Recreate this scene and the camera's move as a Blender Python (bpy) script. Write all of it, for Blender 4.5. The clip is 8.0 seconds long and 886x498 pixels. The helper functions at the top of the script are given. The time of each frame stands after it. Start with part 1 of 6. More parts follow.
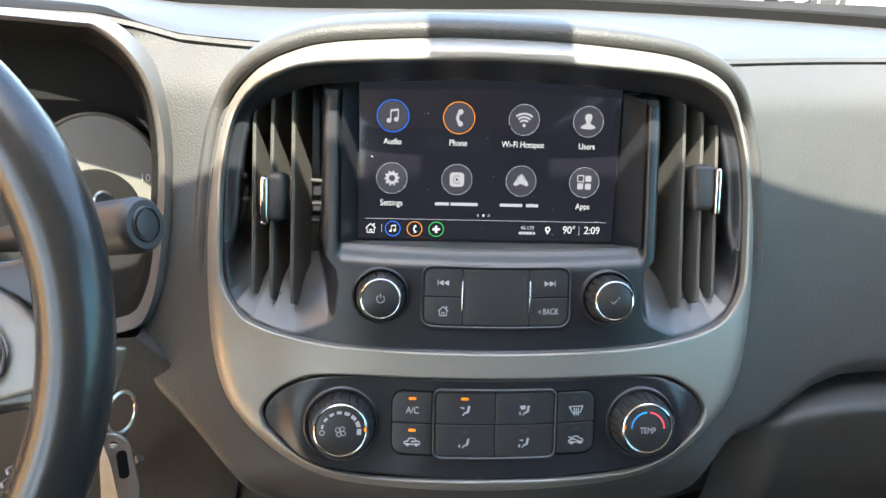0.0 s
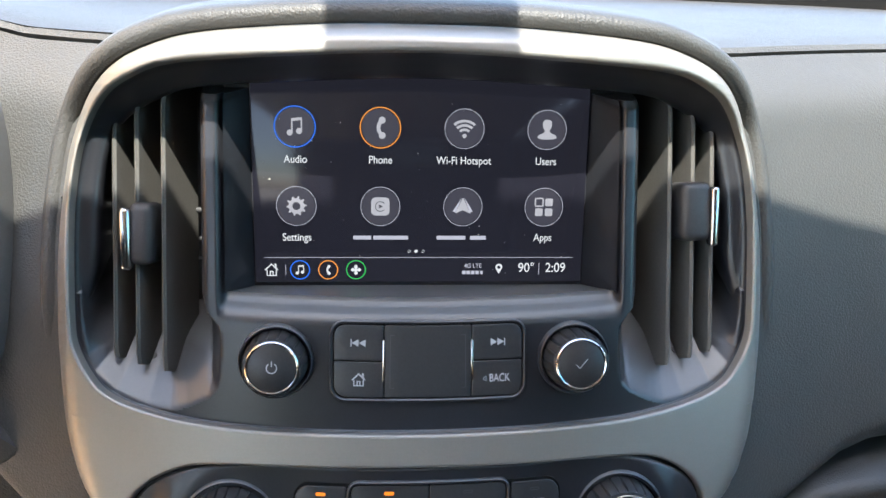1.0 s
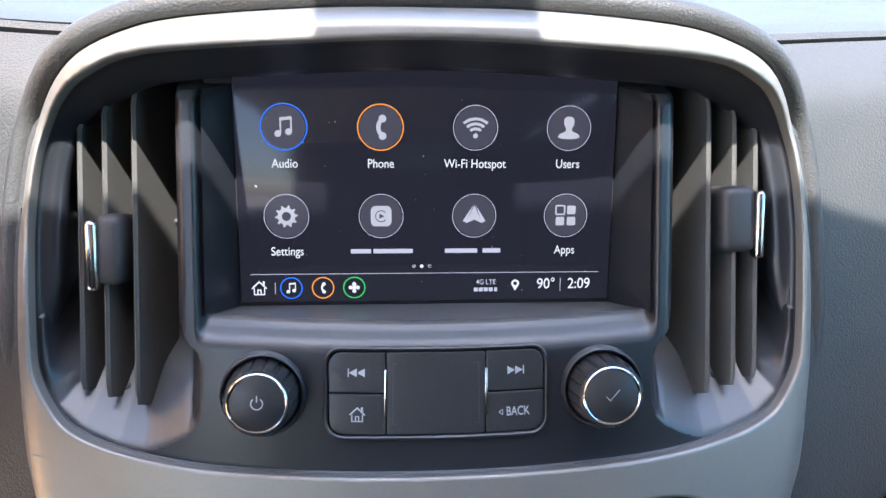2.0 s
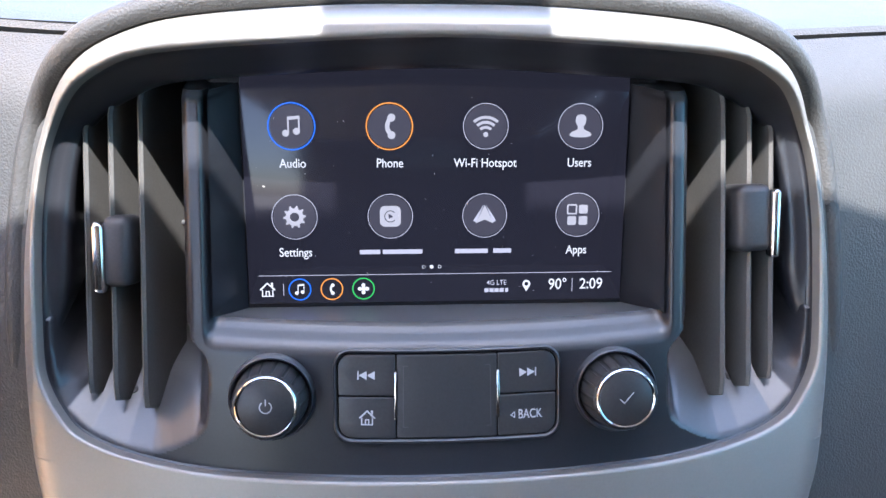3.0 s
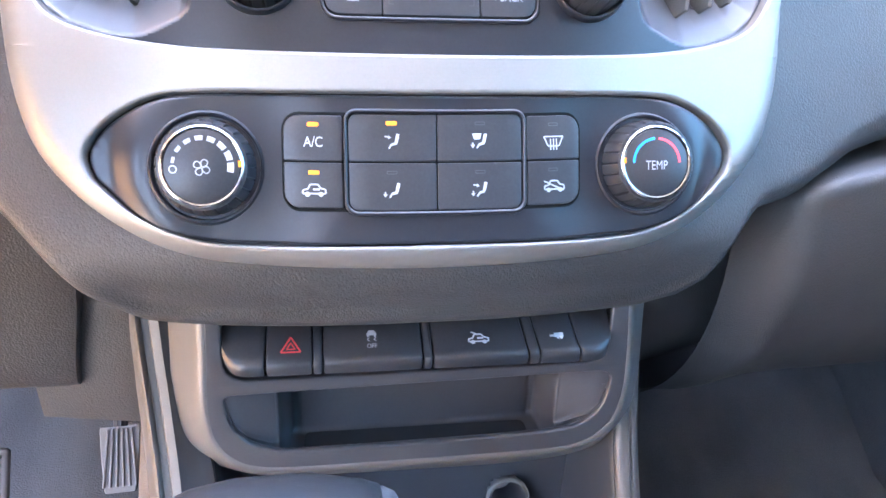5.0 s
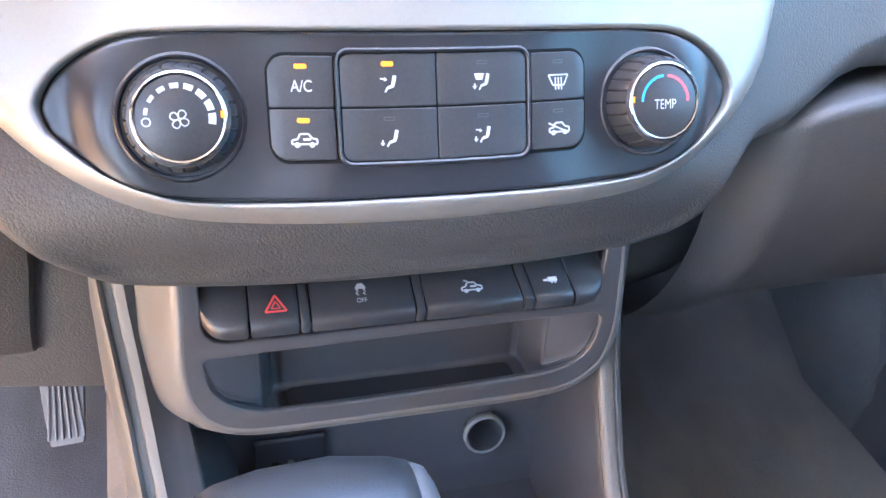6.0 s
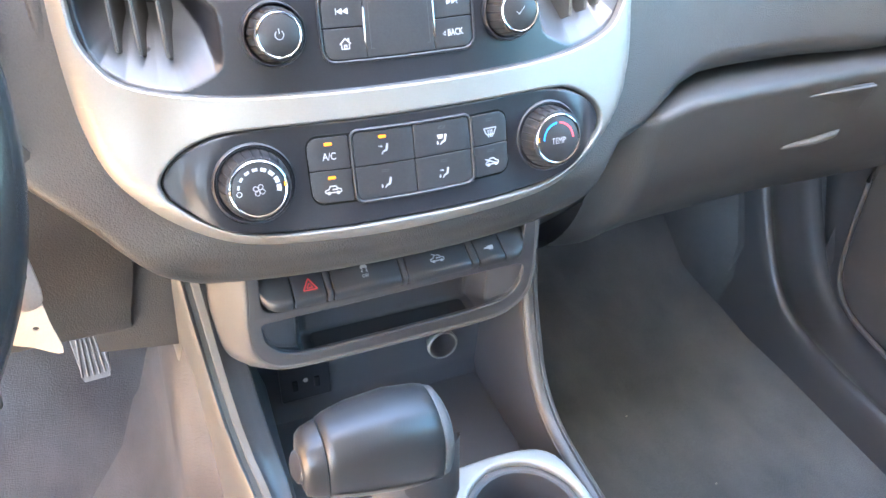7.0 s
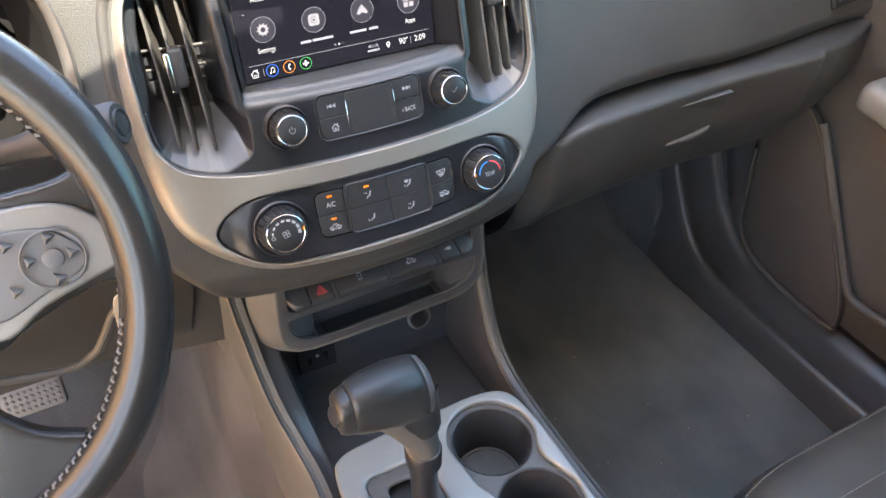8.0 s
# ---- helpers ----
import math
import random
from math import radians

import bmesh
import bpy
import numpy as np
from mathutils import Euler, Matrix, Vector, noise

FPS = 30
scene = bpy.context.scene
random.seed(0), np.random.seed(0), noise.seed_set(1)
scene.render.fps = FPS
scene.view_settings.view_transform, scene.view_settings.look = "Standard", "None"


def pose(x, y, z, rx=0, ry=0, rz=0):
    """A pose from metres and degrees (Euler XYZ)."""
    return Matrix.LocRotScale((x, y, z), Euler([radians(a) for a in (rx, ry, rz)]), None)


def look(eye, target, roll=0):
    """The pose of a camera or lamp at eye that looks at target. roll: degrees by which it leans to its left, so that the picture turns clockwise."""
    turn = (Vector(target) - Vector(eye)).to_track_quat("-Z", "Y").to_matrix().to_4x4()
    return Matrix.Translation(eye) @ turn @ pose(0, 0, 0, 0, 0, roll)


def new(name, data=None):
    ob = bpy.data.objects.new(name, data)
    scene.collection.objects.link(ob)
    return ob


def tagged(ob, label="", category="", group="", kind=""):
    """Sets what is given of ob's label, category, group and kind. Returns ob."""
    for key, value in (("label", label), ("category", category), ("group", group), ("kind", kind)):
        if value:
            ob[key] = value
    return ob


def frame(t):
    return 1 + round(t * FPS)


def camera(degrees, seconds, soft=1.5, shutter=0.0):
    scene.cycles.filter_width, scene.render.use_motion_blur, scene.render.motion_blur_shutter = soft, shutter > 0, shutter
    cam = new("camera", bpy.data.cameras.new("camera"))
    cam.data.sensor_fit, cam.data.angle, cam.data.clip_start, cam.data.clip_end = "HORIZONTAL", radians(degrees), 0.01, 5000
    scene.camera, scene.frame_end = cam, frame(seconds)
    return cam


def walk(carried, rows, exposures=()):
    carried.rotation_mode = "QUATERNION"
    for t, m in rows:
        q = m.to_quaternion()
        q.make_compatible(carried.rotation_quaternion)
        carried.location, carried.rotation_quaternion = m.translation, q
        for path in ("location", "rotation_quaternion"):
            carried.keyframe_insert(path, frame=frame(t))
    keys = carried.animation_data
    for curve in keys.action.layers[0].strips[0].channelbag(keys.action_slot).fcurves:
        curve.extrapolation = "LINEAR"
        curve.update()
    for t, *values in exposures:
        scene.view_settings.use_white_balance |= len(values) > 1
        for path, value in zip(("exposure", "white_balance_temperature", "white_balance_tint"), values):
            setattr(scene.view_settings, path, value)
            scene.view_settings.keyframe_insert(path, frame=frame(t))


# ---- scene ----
cam = camera(59.6, 8.0)
PATH = [
    (0, (-0.076, -0.502, 1.395), (0.099, 1.323, 0.595), 3.1),
    (0.5, (-0.034, -0.455, 1.389), (0.165, 1.375, 0.607), 2.9),
    (1, (-0.023, -0.393, 1.372), (0.144, 1.435, 0.58), 2.1),
    (1.5, (-0.02, -0.36, 1.361), (0.138, 1.473, 0.575), 1.7),
    (3, (-0.021, -0.343, 1.358), (0.109, 1.488, 0.565), 1.0),
    (3.5, (-0.025, -0.432, 1.355), (0.111, 1.402, 0.569), 1.2),
    (3.8, (-0.016, -0.469, 1.315), (0.095, 1.371, 0.54), 1.2),
    (4, (-0.023, -0.467, 1.291), (0.116, 1.359, 0.485), 1.5),
    (4.5, (-0.025, -0.449, 1.229), (0.132, 1.362, 0.396), 1.7),
    (4.7, (-0.035, -0.437, 1.201), (0.186, 1.392, 0.421), 2.0),
    (5.8, (-0.068, -0.386, 1.191), (0.389, 1.327, 0.264), 3.4),
    (6, (-0.078, -0.385, 1.198), (0.427, 1.285, 0.22), 3.8),
    (6.5, (-0.124, -0.418, 1.245), (0.489, 1.133, 0.14), 4.3),
    (7, (-0.153, -0.482, 1.344), (0.518, 0.957, 0.127), 4.0),
    (7.5, (-0.178, -0.547, 1.447), (0.522, 0.829, 0.174), 2.6),
    (8, (-0.215, -0.6, 1.509), (0.505, 0.73, 0.201), 1.1),
]
walk(cam, [(t, look(eye, target, roll)) for t, eye, target, roll in PATH],
     [(0.0, 3.69, 6750, 3), (0.5, 3.29, 6600, 4), (1.5, 3.44, 6150, 9), (3.0, 3.69, 5800, 14), (3.5, 3.76, 5900, 13), (4.0, 4.02, 5900, 13),
      (4.5, 5.01, 5750, 17), (6.0, 5.26, 6000, 16), (6.5, 5.26, 6100, 9), (7.0, 5.36, 6300, 8), (7.5, 5.31, 6700, 9), (8.0, 4.08, 7150, 10)])

# ---------------------------------------------------------------- light
world = bpy.data.worlds.new("sky")
scene.world = world
world.use_nodes = True
wn = world.node_tree.nodes
sky = wn.new("ShaderNodeTexSky")
sky.sky_type, sky.sun_disc = "NISHITA", False
sky.sun_elevation, sky.sun_rotation = radians(61), radians(180)
sky.air_density, sky.dust_density, sky.ozone_density = 1.0, 2.0, 1.0
world.node_tree.links.new(sky.outputs[0], wn["Background"].inputs[0])
wn["Background"].inputs[1].default_value = 0.13
sun = new("sun", bpy.data.lights.new("sun", "SUN"))
sun.data.energy, sun.data.angle, sun.data.color = 2.15, radians(0.6), (1.0, 0.94, 0.84)
sun.matrix_world = look((0.0, -0.554 * 10, 10), (0, 0, 0))

# ---------------------------------------------------------------- materials
def mat(name, color, rough=0.5, metal=0.0, grain="", size=600.0, depth=0.2, spread=0.12, coat=0.0, emit=0.0, stain=9.0, wear=0.02, dust=0.0):
    """A node material: colour varied at two scales, roughness varied, grain as bump."""
    m = bpy.data.materials.new(name)
    m.use_nodes = True
    nt = m.node_tree
    b = nt.nodes["Principled BSDF"]
    tex = nt.nodes.new("ShaderNodeTexCoord")
    def noise_tex(scale, detail=4.0):
        n = nt.nodes.new("ShaderNodeTexNoise")
        n.inputs["Scale"].default_value, n.inputs["Detail"].default_value = scale, detail
        nt.links.new(tex.outputs["Object"], n.inputs["Vector"])
        return n.outputs["Fac"]
    def mapped(fac, lo, hi):
        r = nt.nodes.new("ShaderNodeMapRange")
        r.inputs["From Min"].default_value, r.inputs["From Max"].default_value = 0.3, 0.7
        r.inputs["To Min"].default_value, r.inputs["To Max"].default_value = lo, hi
        nt.links.new(fac, r.inputs["Value"])
        return r.outputs["Result"]
    big, fine = mapped(noise_tex(stain), 1 - spread, 1 + spread), mapped(noise_tex(900.0, 2.0), 1 - spread * 0.6, 1 + spread * 0.6)
    mul = nt.nodes.new("ShaderNodeMath")
    mul.operation = "MULTIPLY"
    nt.links.new(big, mul.inputs[0]); nt.links.new(fine, mul.inputs[1])
    sc = nt.nodes.new("ShaderNodeVectorMath")
    sc.operation = "SCALE"
    sc.inputs[0].default_value = color
    nt.links.new(mul.outputs[0], sc.inputs["Scale"])
    shade = sc.outputs[0]
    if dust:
        # pale veil on what faces up: dust, and sky sheen put into the colour
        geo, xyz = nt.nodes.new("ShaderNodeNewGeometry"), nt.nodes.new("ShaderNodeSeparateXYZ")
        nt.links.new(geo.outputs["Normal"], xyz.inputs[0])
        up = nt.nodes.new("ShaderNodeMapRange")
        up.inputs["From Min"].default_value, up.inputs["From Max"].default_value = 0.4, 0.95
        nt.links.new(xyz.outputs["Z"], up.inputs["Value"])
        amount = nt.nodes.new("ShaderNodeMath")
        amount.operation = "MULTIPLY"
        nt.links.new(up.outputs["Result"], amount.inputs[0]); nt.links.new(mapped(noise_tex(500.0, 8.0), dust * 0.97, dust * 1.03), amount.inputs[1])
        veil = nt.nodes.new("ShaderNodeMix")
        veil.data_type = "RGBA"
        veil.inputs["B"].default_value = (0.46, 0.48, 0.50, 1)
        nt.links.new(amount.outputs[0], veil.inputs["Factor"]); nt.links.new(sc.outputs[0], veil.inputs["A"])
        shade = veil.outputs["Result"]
    nt.links.new(shade, b.inputs["Base Color"])
    nt.links.new(mapped(noise_tex(40.0, 6.0), max(0.02, rough - wear), min(1, rough + wear)), b.inputs["Roughness"])
    b.inputs["Metallic"].default_value = metal
    b.inputs["Coat Weight"].default_value = coat
    if grain:
        bump = nt.nodes.new("ShaderNodeBump")
        bump.inputs["Distance"].default_value = 0.6 / size
        bump.inputs["Strength"].default_value = depth
        if grain == "leather":
            v = nt.nodes.new("ShaderNodeTexVoronoi")
            v.feature = "SMOOTH_F1"
            v.inputs["Scale"].default_value = size
            v.inputs["Smoothness"].default_value = 0.4
            warp = nt.nodes.new("ShaderNodeTexNoise")
            warp.inputs["Scale"].default_value = size * 0.5
            nt.links.new(tex.outputs["Object"], warp.inputs["Vector"])
            mix = nt.nodes.new("ShaderNodeMix")
            mix.data_type = "VECTOR"
            mix.inputs["Factor"].default_value = 0.0015
            nt.links.new(tex.outputs["Object"], mix.inputs["A"]); nt.links.new(warp.outputs["Color"], mix.inputs["B"])
            nt.links.new(mix.outputs["Result"], v.inputs["Vector"])
            inv = nt.nodes.new("ShaderNodeMath")
            inv.operation = "SUBTRACT"
            inv.inputs[0].default_value = 1.0
            nt.links.new(v.outputs["Distance"], inv.inputs[1])
            nt.links.new(inv.outputs[0], bump.inputs["Height"])
        else:
            nt.links.new(noise_tex(size, 8.0 if grain == "carpet" else 3.0), bump.inputs["Height"])
        nt.links.new(bump.outputs["Normal"], b.inputs["Normal"])
    if emit:
        b.inputs["Emission Color"].default_value = (*color, 1)
        b.inputs["Emission Strength"].default_value = emit
    return m


def glass(name, tint=(1, 1, 1), rough=0.0):
    m = bpy.data.materials.new(name)
    m.use_nodes = True
    b = m.node_tree.nodes["Principled BSDF"]
    b.inputs["Base Color"].default_value = (*tint, 1)
    b.inputs["Transmission Weight"].default_value = 1.0
    b.inputs["Roughness"].default_value, b.inputs["IOR"].default_value = rough, 1.45
    return m


SILVER = mat("satin_silver_paint", (0.262, 0.251, 0.231), 0.45, 0.58, "fine", 3000, 0.03, 0.04, wear=0.04)
# dust= below also paints the sky's sheen onto upward faces
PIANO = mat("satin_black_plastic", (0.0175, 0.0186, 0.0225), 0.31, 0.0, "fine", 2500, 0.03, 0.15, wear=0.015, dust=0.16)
SHEEN_BLACK = mat("sheen_black_plastic", (0.020, 0.0210, 0.0245), 0.32, 0.0, "fine", 2500, 0.03, 0.15, wear=0.02, dust=0.15)
BLACK = mat("matt_black_plastic", (0.034, 0.034, 0.036), 0.5, 0.0, "fine", 2200, 0.1, 0.2)
BUTTON = mat("soft_touch_button", (0.025, 0.026, 0.028), 0.40, 0.0, "fine", 3000, 0.06, 0.2)
GREYPLAS = mat("grey_textured_plastic", (0.085, 0.083, 0.080), 0.48, 0.0, "leather", 1500, 0.18, 0.12)
VINYL = mat("grained_dash_vinyl", (0.0445, 0.0442, 0.0425), 0.50, 0.0, "leather", 880, 0.42, 0.12)
VINYL_LOW = mat("grained_lower_vinyl", (0.039, 0.038, 0.037), 0.5, 0.0, "leather", 880, 0.42, 0.12)
DARKVINYL = mat("dark_grained_plastic", (0.043, 0.0435, 0.043), 0.50, 0.0, "leather", 900, 0.3, 0.15)
LEATHER = mat("smooth_black_leather", (0.024, 0.0235, 0.0235), 0.25, 0.0, "leather", 1100, 0.10, 0.12, wear=0.025)
# leather lightened to carry the sky's reflection on the seat
SEAT_LEATHER = mat("sky_sheen_seat_leather", (0.05, 0.052, 0.05), 0.40, 0.0, "leather", 900, 0.25, 0.15, wear=0.08)
GRIP_LEATHER = mat("polished_black_grip_leather", (0.024, 0.024, 0.024), 0.36, 0.0, "leather", 1300, 0.12, 0.06, wear=0.02)
PAD = mat("mid_grey_button_pad", (0.11, 0.11, 0.113), 0.42, 0.0, "fine", 2500, 0.04, 0.08)
SILL = mat("dark_sill_plastic", (0.055, 0.056, 0.057), 0.33, 0.0, "leather", 1200, 0.12, 0.12)
DOORSKIN = mat("dark_grey_door_vinyl", (0.074, 0.071, 0.067), 0.5, 0.0, "leather", 900, 0.3, 0.15)
WELL = mat("dark_grey_well_plastic", (0.054, 0.058, 0.065), 0.33, 0.0, "fine", 2500, 0.05, 0.1)
CARPET = mat("charcoal_carpet", (0.074, 0.079, 0.079), 0.95, 0.0, "carpet", 700, 1.0, 0.35, stain=6)
# second carpet copy, darker and browner, for the driver's side
CARPET_DRIVER = mat("driver_charcoal_carpet", (0.050, 0.046, 0.047), 0.95, 0.0, "carpet", 500, 0.8, 0.3, stain=7)
CHROME = mat("bright_chrome", (0.52, 0.52, 0.53), 0.17, 1.0, spread=0.03, wear=0.05)
BARREL = mat("dull_socket_metal", (0.22, 0.23, 0.25), 0.35, 0.8, spread=0.1)
STEEL = mat("key_steel", (0.6, 0.58, 0.54), 0.3, 1.0, spread=0.1)
PRINT = mat("pale_grey_print", (0.40, 0.41, 0.43), 0.6, spread=0.03)
DIMPRINT = mat("unlit_indicator", (0.06, 0.06, 0.065), 0.5, spread=0.05)
REDPRINT = mat("red_print", (0.55, 0.05, 0.05), 0.6, spread=0.05)
AMBER = mat("amber_indicator", (1.0, 0.22, 0.004), 0.5, spread=0.02, emit=0.035)
# both arcs are given a faint glow of their own
REDARC = mat("red_arc_glow", (0.7, 0.06, 0.08), 0.5, spread=0.03, emit=0.04)
BLUEARC = mat("blue_arc_glow", (0.02, 0.24, 0.65), 0.5, spread=0.03, emit=0.04)
TRIM = mat("satin_silver_trim", (0.185, 0.18, 0.172), 0.42, 0.4, "fine", 3000, 0.03, 0.04, wear=0.03)
SLAT = mat("dusty_black_slat", (0.07, 0.067, 0.062), 0.6, 0.0, "fine", 1800, 0.1, 0.15)
RAILMAT = mat("satin_grey_rail", (0.074, 0.072, 0.068), 0.45, 0.0, "leather", 1500, 0.12, 0.1)
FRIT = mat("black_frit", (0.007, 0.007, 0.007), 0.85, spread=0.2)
RECESS_SHADE = mat("recess_shade", (0.012, 0.012, 0.013), 0.75, 0.0, "fine", 1500, 0.1, 0.15)
TRAY_BODY = mat("satin_grey_tray_body", (0.098, 0.094, 0.088), 0.36, 0.0, "fine", 2500, 0.05, 0.1)
TRAY = mat("satin_tray_plastic", (0.046, 0.047, 0.050), 0.30, 0.0, "fine", 2500, 0.05, 0.1)
PLATE = mat("light_grey_painted_plate", (0.235, 0.245, 0.238), 0.42, 0.3, "fine", 2500, 0.04, 0.06)
DISPLAY = mat("dark_display_glass", (0.005, 0.005, 0.0075), 0.10, 0.0, spread=0.1, emit=0.32, wear=0.04)
# rubber paled to carry dust and the light on the pedals
PEDAL = mat("dusty_lit_pedal_rubber", (0.14, 0.132, 0.125), 0.6, 0.0, "fine", 1500, 0.15, 0.15)
STITCH = mat("grey_thread", (0.19, 0.187, 0.183), 0.8, spread=0.1)
FABRIC = mat("headliner_fabric", (0.6, 0.58, 0.54), 0.9, 0.0, "carpet", 900, 0.3, 0.08)
CONCRETE = mat("sunlit_concrete", (0.50, 0.44, 0.355), 0.9, 0.0, "carpet", 60, 0.5, 0.15, stain=0.4)
TYRE = mat("tyre_rubber", (0.02, 0.02, 0.02), 0.8, spread=0.2)
CARPAINT = mat("pale_car_paint", (0.6, 0.6, 0.6), 0.3, 0.2, spread=0.05, coat=0.5)
# pale enough to stand for sunlight on the dial
GAUGE = mat("sun_patch_gauge_face", (0.12, 0.116, 0.102), 0.45, spread=0.1)


def pane_glass(name, tint):
    """Thin tinted car glass: clear in its tint, with a gloss that grows at grazing angles."""
    m = bpy.data.materials.new(name)
    m.use_nodes = True
    nt = m.node_tree
    clear, gloss, mix, fres = (nt.nodes.new(k) for k in ("ShaderNodeBsdfTransparent", "ShaderNodeBsdfGlossy", "ShaderNodeMixShader", "ShaderNodeFresnel"))
    clear.inputs["Color"].default_value = (*tint, 1)
    gloss.inputs["Roughness"].default_value = 0.02
    fres.inputs["IOR"].default_value = 1.45
    nt.links.new(fres.outputs[0], mix.inputs[0]); nt.links.new(clear.outputs[0], mix.inputs[1]); nt.links.new(gloss.outputs[0], mix.inputs[2])
    nt.links.new(mix.outputs[0], nt.nodes["Material Output"].inputs["Surface"])
    return m


PANE = pane_glass("green_tinted_side_glass", (0.60, 0.80, 0.83))
def lit(name, color, power=1.0):
    """A lit mark of the display: dark in itself, glowing in its colour."""
    m = mat(name, tuple(0.05 * c for c in color), 0.3, spread=0.01, emit=power)
    m.node_tree.nodes["Principled BSDF"].inputs["Emission Color"].default_value = (*color, 1)
    return m


DISPLAY.node_tree.nodes["Principled BSDF"].inputs["Specular IOR Level"].default_value = 0.25
FRIT.node_tree.nodes["Principled BSDF"].inputs["Specular IOR Level"].default_value = 0.15
PIANO.node_tree.nodes["Principled BSDF"].inputs["Specular IOR Level"].default_value = 0.4
for soft_skin in (VINYL, VINYL_LOW, DARKVINYL, DOORSKIN):
    soft_skin.node_tree.nodes["Principled BSDF"].inputs["Specular IOR Level"].default_value = 0.38


def brushed(m, scale, amount, turn):
    """Pale brushed streaks of dust over a pile."""
    nt = m.node_tree
    b = nt.nodes["Principled BSDF"]
    old = b.inputs["Base Color"].links[0].from_socket
    tex, mp, n, r, mix = (nt.nodes.new(k) for k in ("ShaderNodeTexCoord", "ShaderNodeMapping", "ShaderNodeTexNoise", "ShaderNodeMapRange", "ShaderNodeMix"))
    mp.inputs["Scale"].default_value = scale
    mp.inputs["Rotation"].default_value = (0, 0, radians(turn))
    n.inputs["Scale"].default_value, n.inputs["Detail"].default_value = 1.0, 5.0
    r.inputs["From Min"].default_value, r.inputs["From Max"].default_value = 0.42, 0.72
    r.inputs["To Min"].default_value, r.inputs["To Max"].default_value = 0.0, amount
    mix.data_type = "RGBA"
    mix.inputs["B"].default_value = (0.16, 0.155, 0.145, 1)
    nt.links.new(tex.outputs["Object"], mp.inputs["Vector"]); nt.links.new(mp.outputs[0], n.inputs["Vector"]); nt.links.new(n.outputs["Fac"], r.inputs["Value"])
    nt.links.new(r.outputs["Result"], mix.inputs["Factor"]); nt.links.new(old, mix.inputs["A"]); nt.links.new(mix.outputs["Result"], b.inputs["Base Color"])


brushed(CARPET, (16.0, 8.0, 8.0), 0.30, 40)
brushed(CARPET_DRIVER, (14.0, 6.0, 6.0), 0.30, 10)
UI_WHITE = lit("ui_white", (0.85, 0.86, 0.9), 0.095)
UI_GREY = lit("ui_grey", (0.32, 0.32, 0.38), 0.17)
UI_DISC = lit("ui_disc", (0.06, 0.058, 0.08), 0.10)
UI_GLYPH = lit("ui_glyph", (0.60, 0.59, 0.65), 0.085)
UI_BLUE = lit("ui_blue", (0.02, 0.14, 0.72), 0.13)
UI_ORANGE = lit("ui_orange", (0.85, 0.30, 0.05), 0.11)
UI_GREEN = lit("ui_green", (0.04, 0.42, 0.09), 0.13)

# ---------------------------------------------------------------- mesh helpers
def thing(name, loc, label, category, group="", kind=""):
    ob = new(name)
    ob.empty_display_size = 0.02
    ob.location = loc
    return tagged(ob, label, category, group, kind)


def part(name, bm, material, parent=None, label="", smooth=True, angle=35):
    me = bpy.data.meshes.new(name)
    bmesh.ops.recalc_face_normals(bm, faces=bm.faces)
    bm.to_mesh(me)
    bm.free()
    me.materials.append(material)
    if smooth:
        me.shade_smooth()
        me.set_sharp_from_angle(angle=radians(angle))
    ob = new(name, me)
    if parent:
        ob.parent = parent
        if parent.type == "EMPTY":
            ob.matrix_parent_inverse = Matrix.Translation(parent.location).inverted()
    return tagged(ob, label)


def loft(rows, ring=False, caps=False, bm=None, skip=None):
    """A sheet through rows of points; ring closes each row; skip(point) leaves faces out."""
    bm = bm or bmesh.new()
    vs = [[bm.verts.new(p) for p in r] for r in rows]
    n = len(rows[0])
    for a, b in zip(vs, vs[1:]):
        for i in range(n if ring else n - 1):
            q = (a[i], a[(i + 1) % n], b[(i + 1) % n], b[i])
            if skip and skip(sum((v.co for v in q), Vector()) / 4):
                continue
            bm.faces.new(q)
    if caps:
        bm.faces.new(vs[0])
        bm.faces.new(vs[-1])
    loose = [v for v in bm.verts if not v.link_faces]
    if loose:
        bmesh.ops.delete(bm, geom=loose, context="VERTS")
    return bm


def lathe(profile, m, n=48, bm=None, scallop=None, caps=True):
    """Turn a profile of (radius, height) about the z axis of m."""
    rows = []
    for k, (r, h) in enumerate(profile):
        row = []
        for i in range(n):
            a = 2 * math.pi * i / n
            rr = r * (1 + (scallop(a, k) if scallop else 0))
            row.append(m @ Vector((rr * math.cos(a), rr * math.sin(a), h)))
        rows.append(row)
    return loft(rows, True, caps, bm)


def tube(points, radius, n=10, bm=None, ring=False, flat=1.0):
    """A tube along points; radius may be a list; flat squeezes it."""
    pts = [Vector(p) for p in points]
    rows = []
    ref = Vector((0, 0, 1))
    for i, p in enumerate(pts):
        a = pts[i - 1] if i or ring else p
        b = pts[(i + 1) % len(pts)] if i + 1 < len(pts) or ring else p
        d = (b - a).normalized()
        s = d.cross(ref)
        s = s.normalized() if s.length > 1e-4 else Vector((1, 0, 0))
        u = s.cross(d)
        r = radius[i] if isinstance(radius, (list, tuple)) else radius
        rows.append([p + r * (math.cos(2 * math.pi * k / n) * s + flat * math.sin(2 * math.pi * k / n) * u) for k in range(n)])
    if ring:
        rows.append(rows[0])
        bm = loft(rows, True, False, bm)
        bmesh.ops.remove_doubles(bm, verts=bm.verts, dist=1e-6)
        return bm
    return loft(rows, True, True, bm)


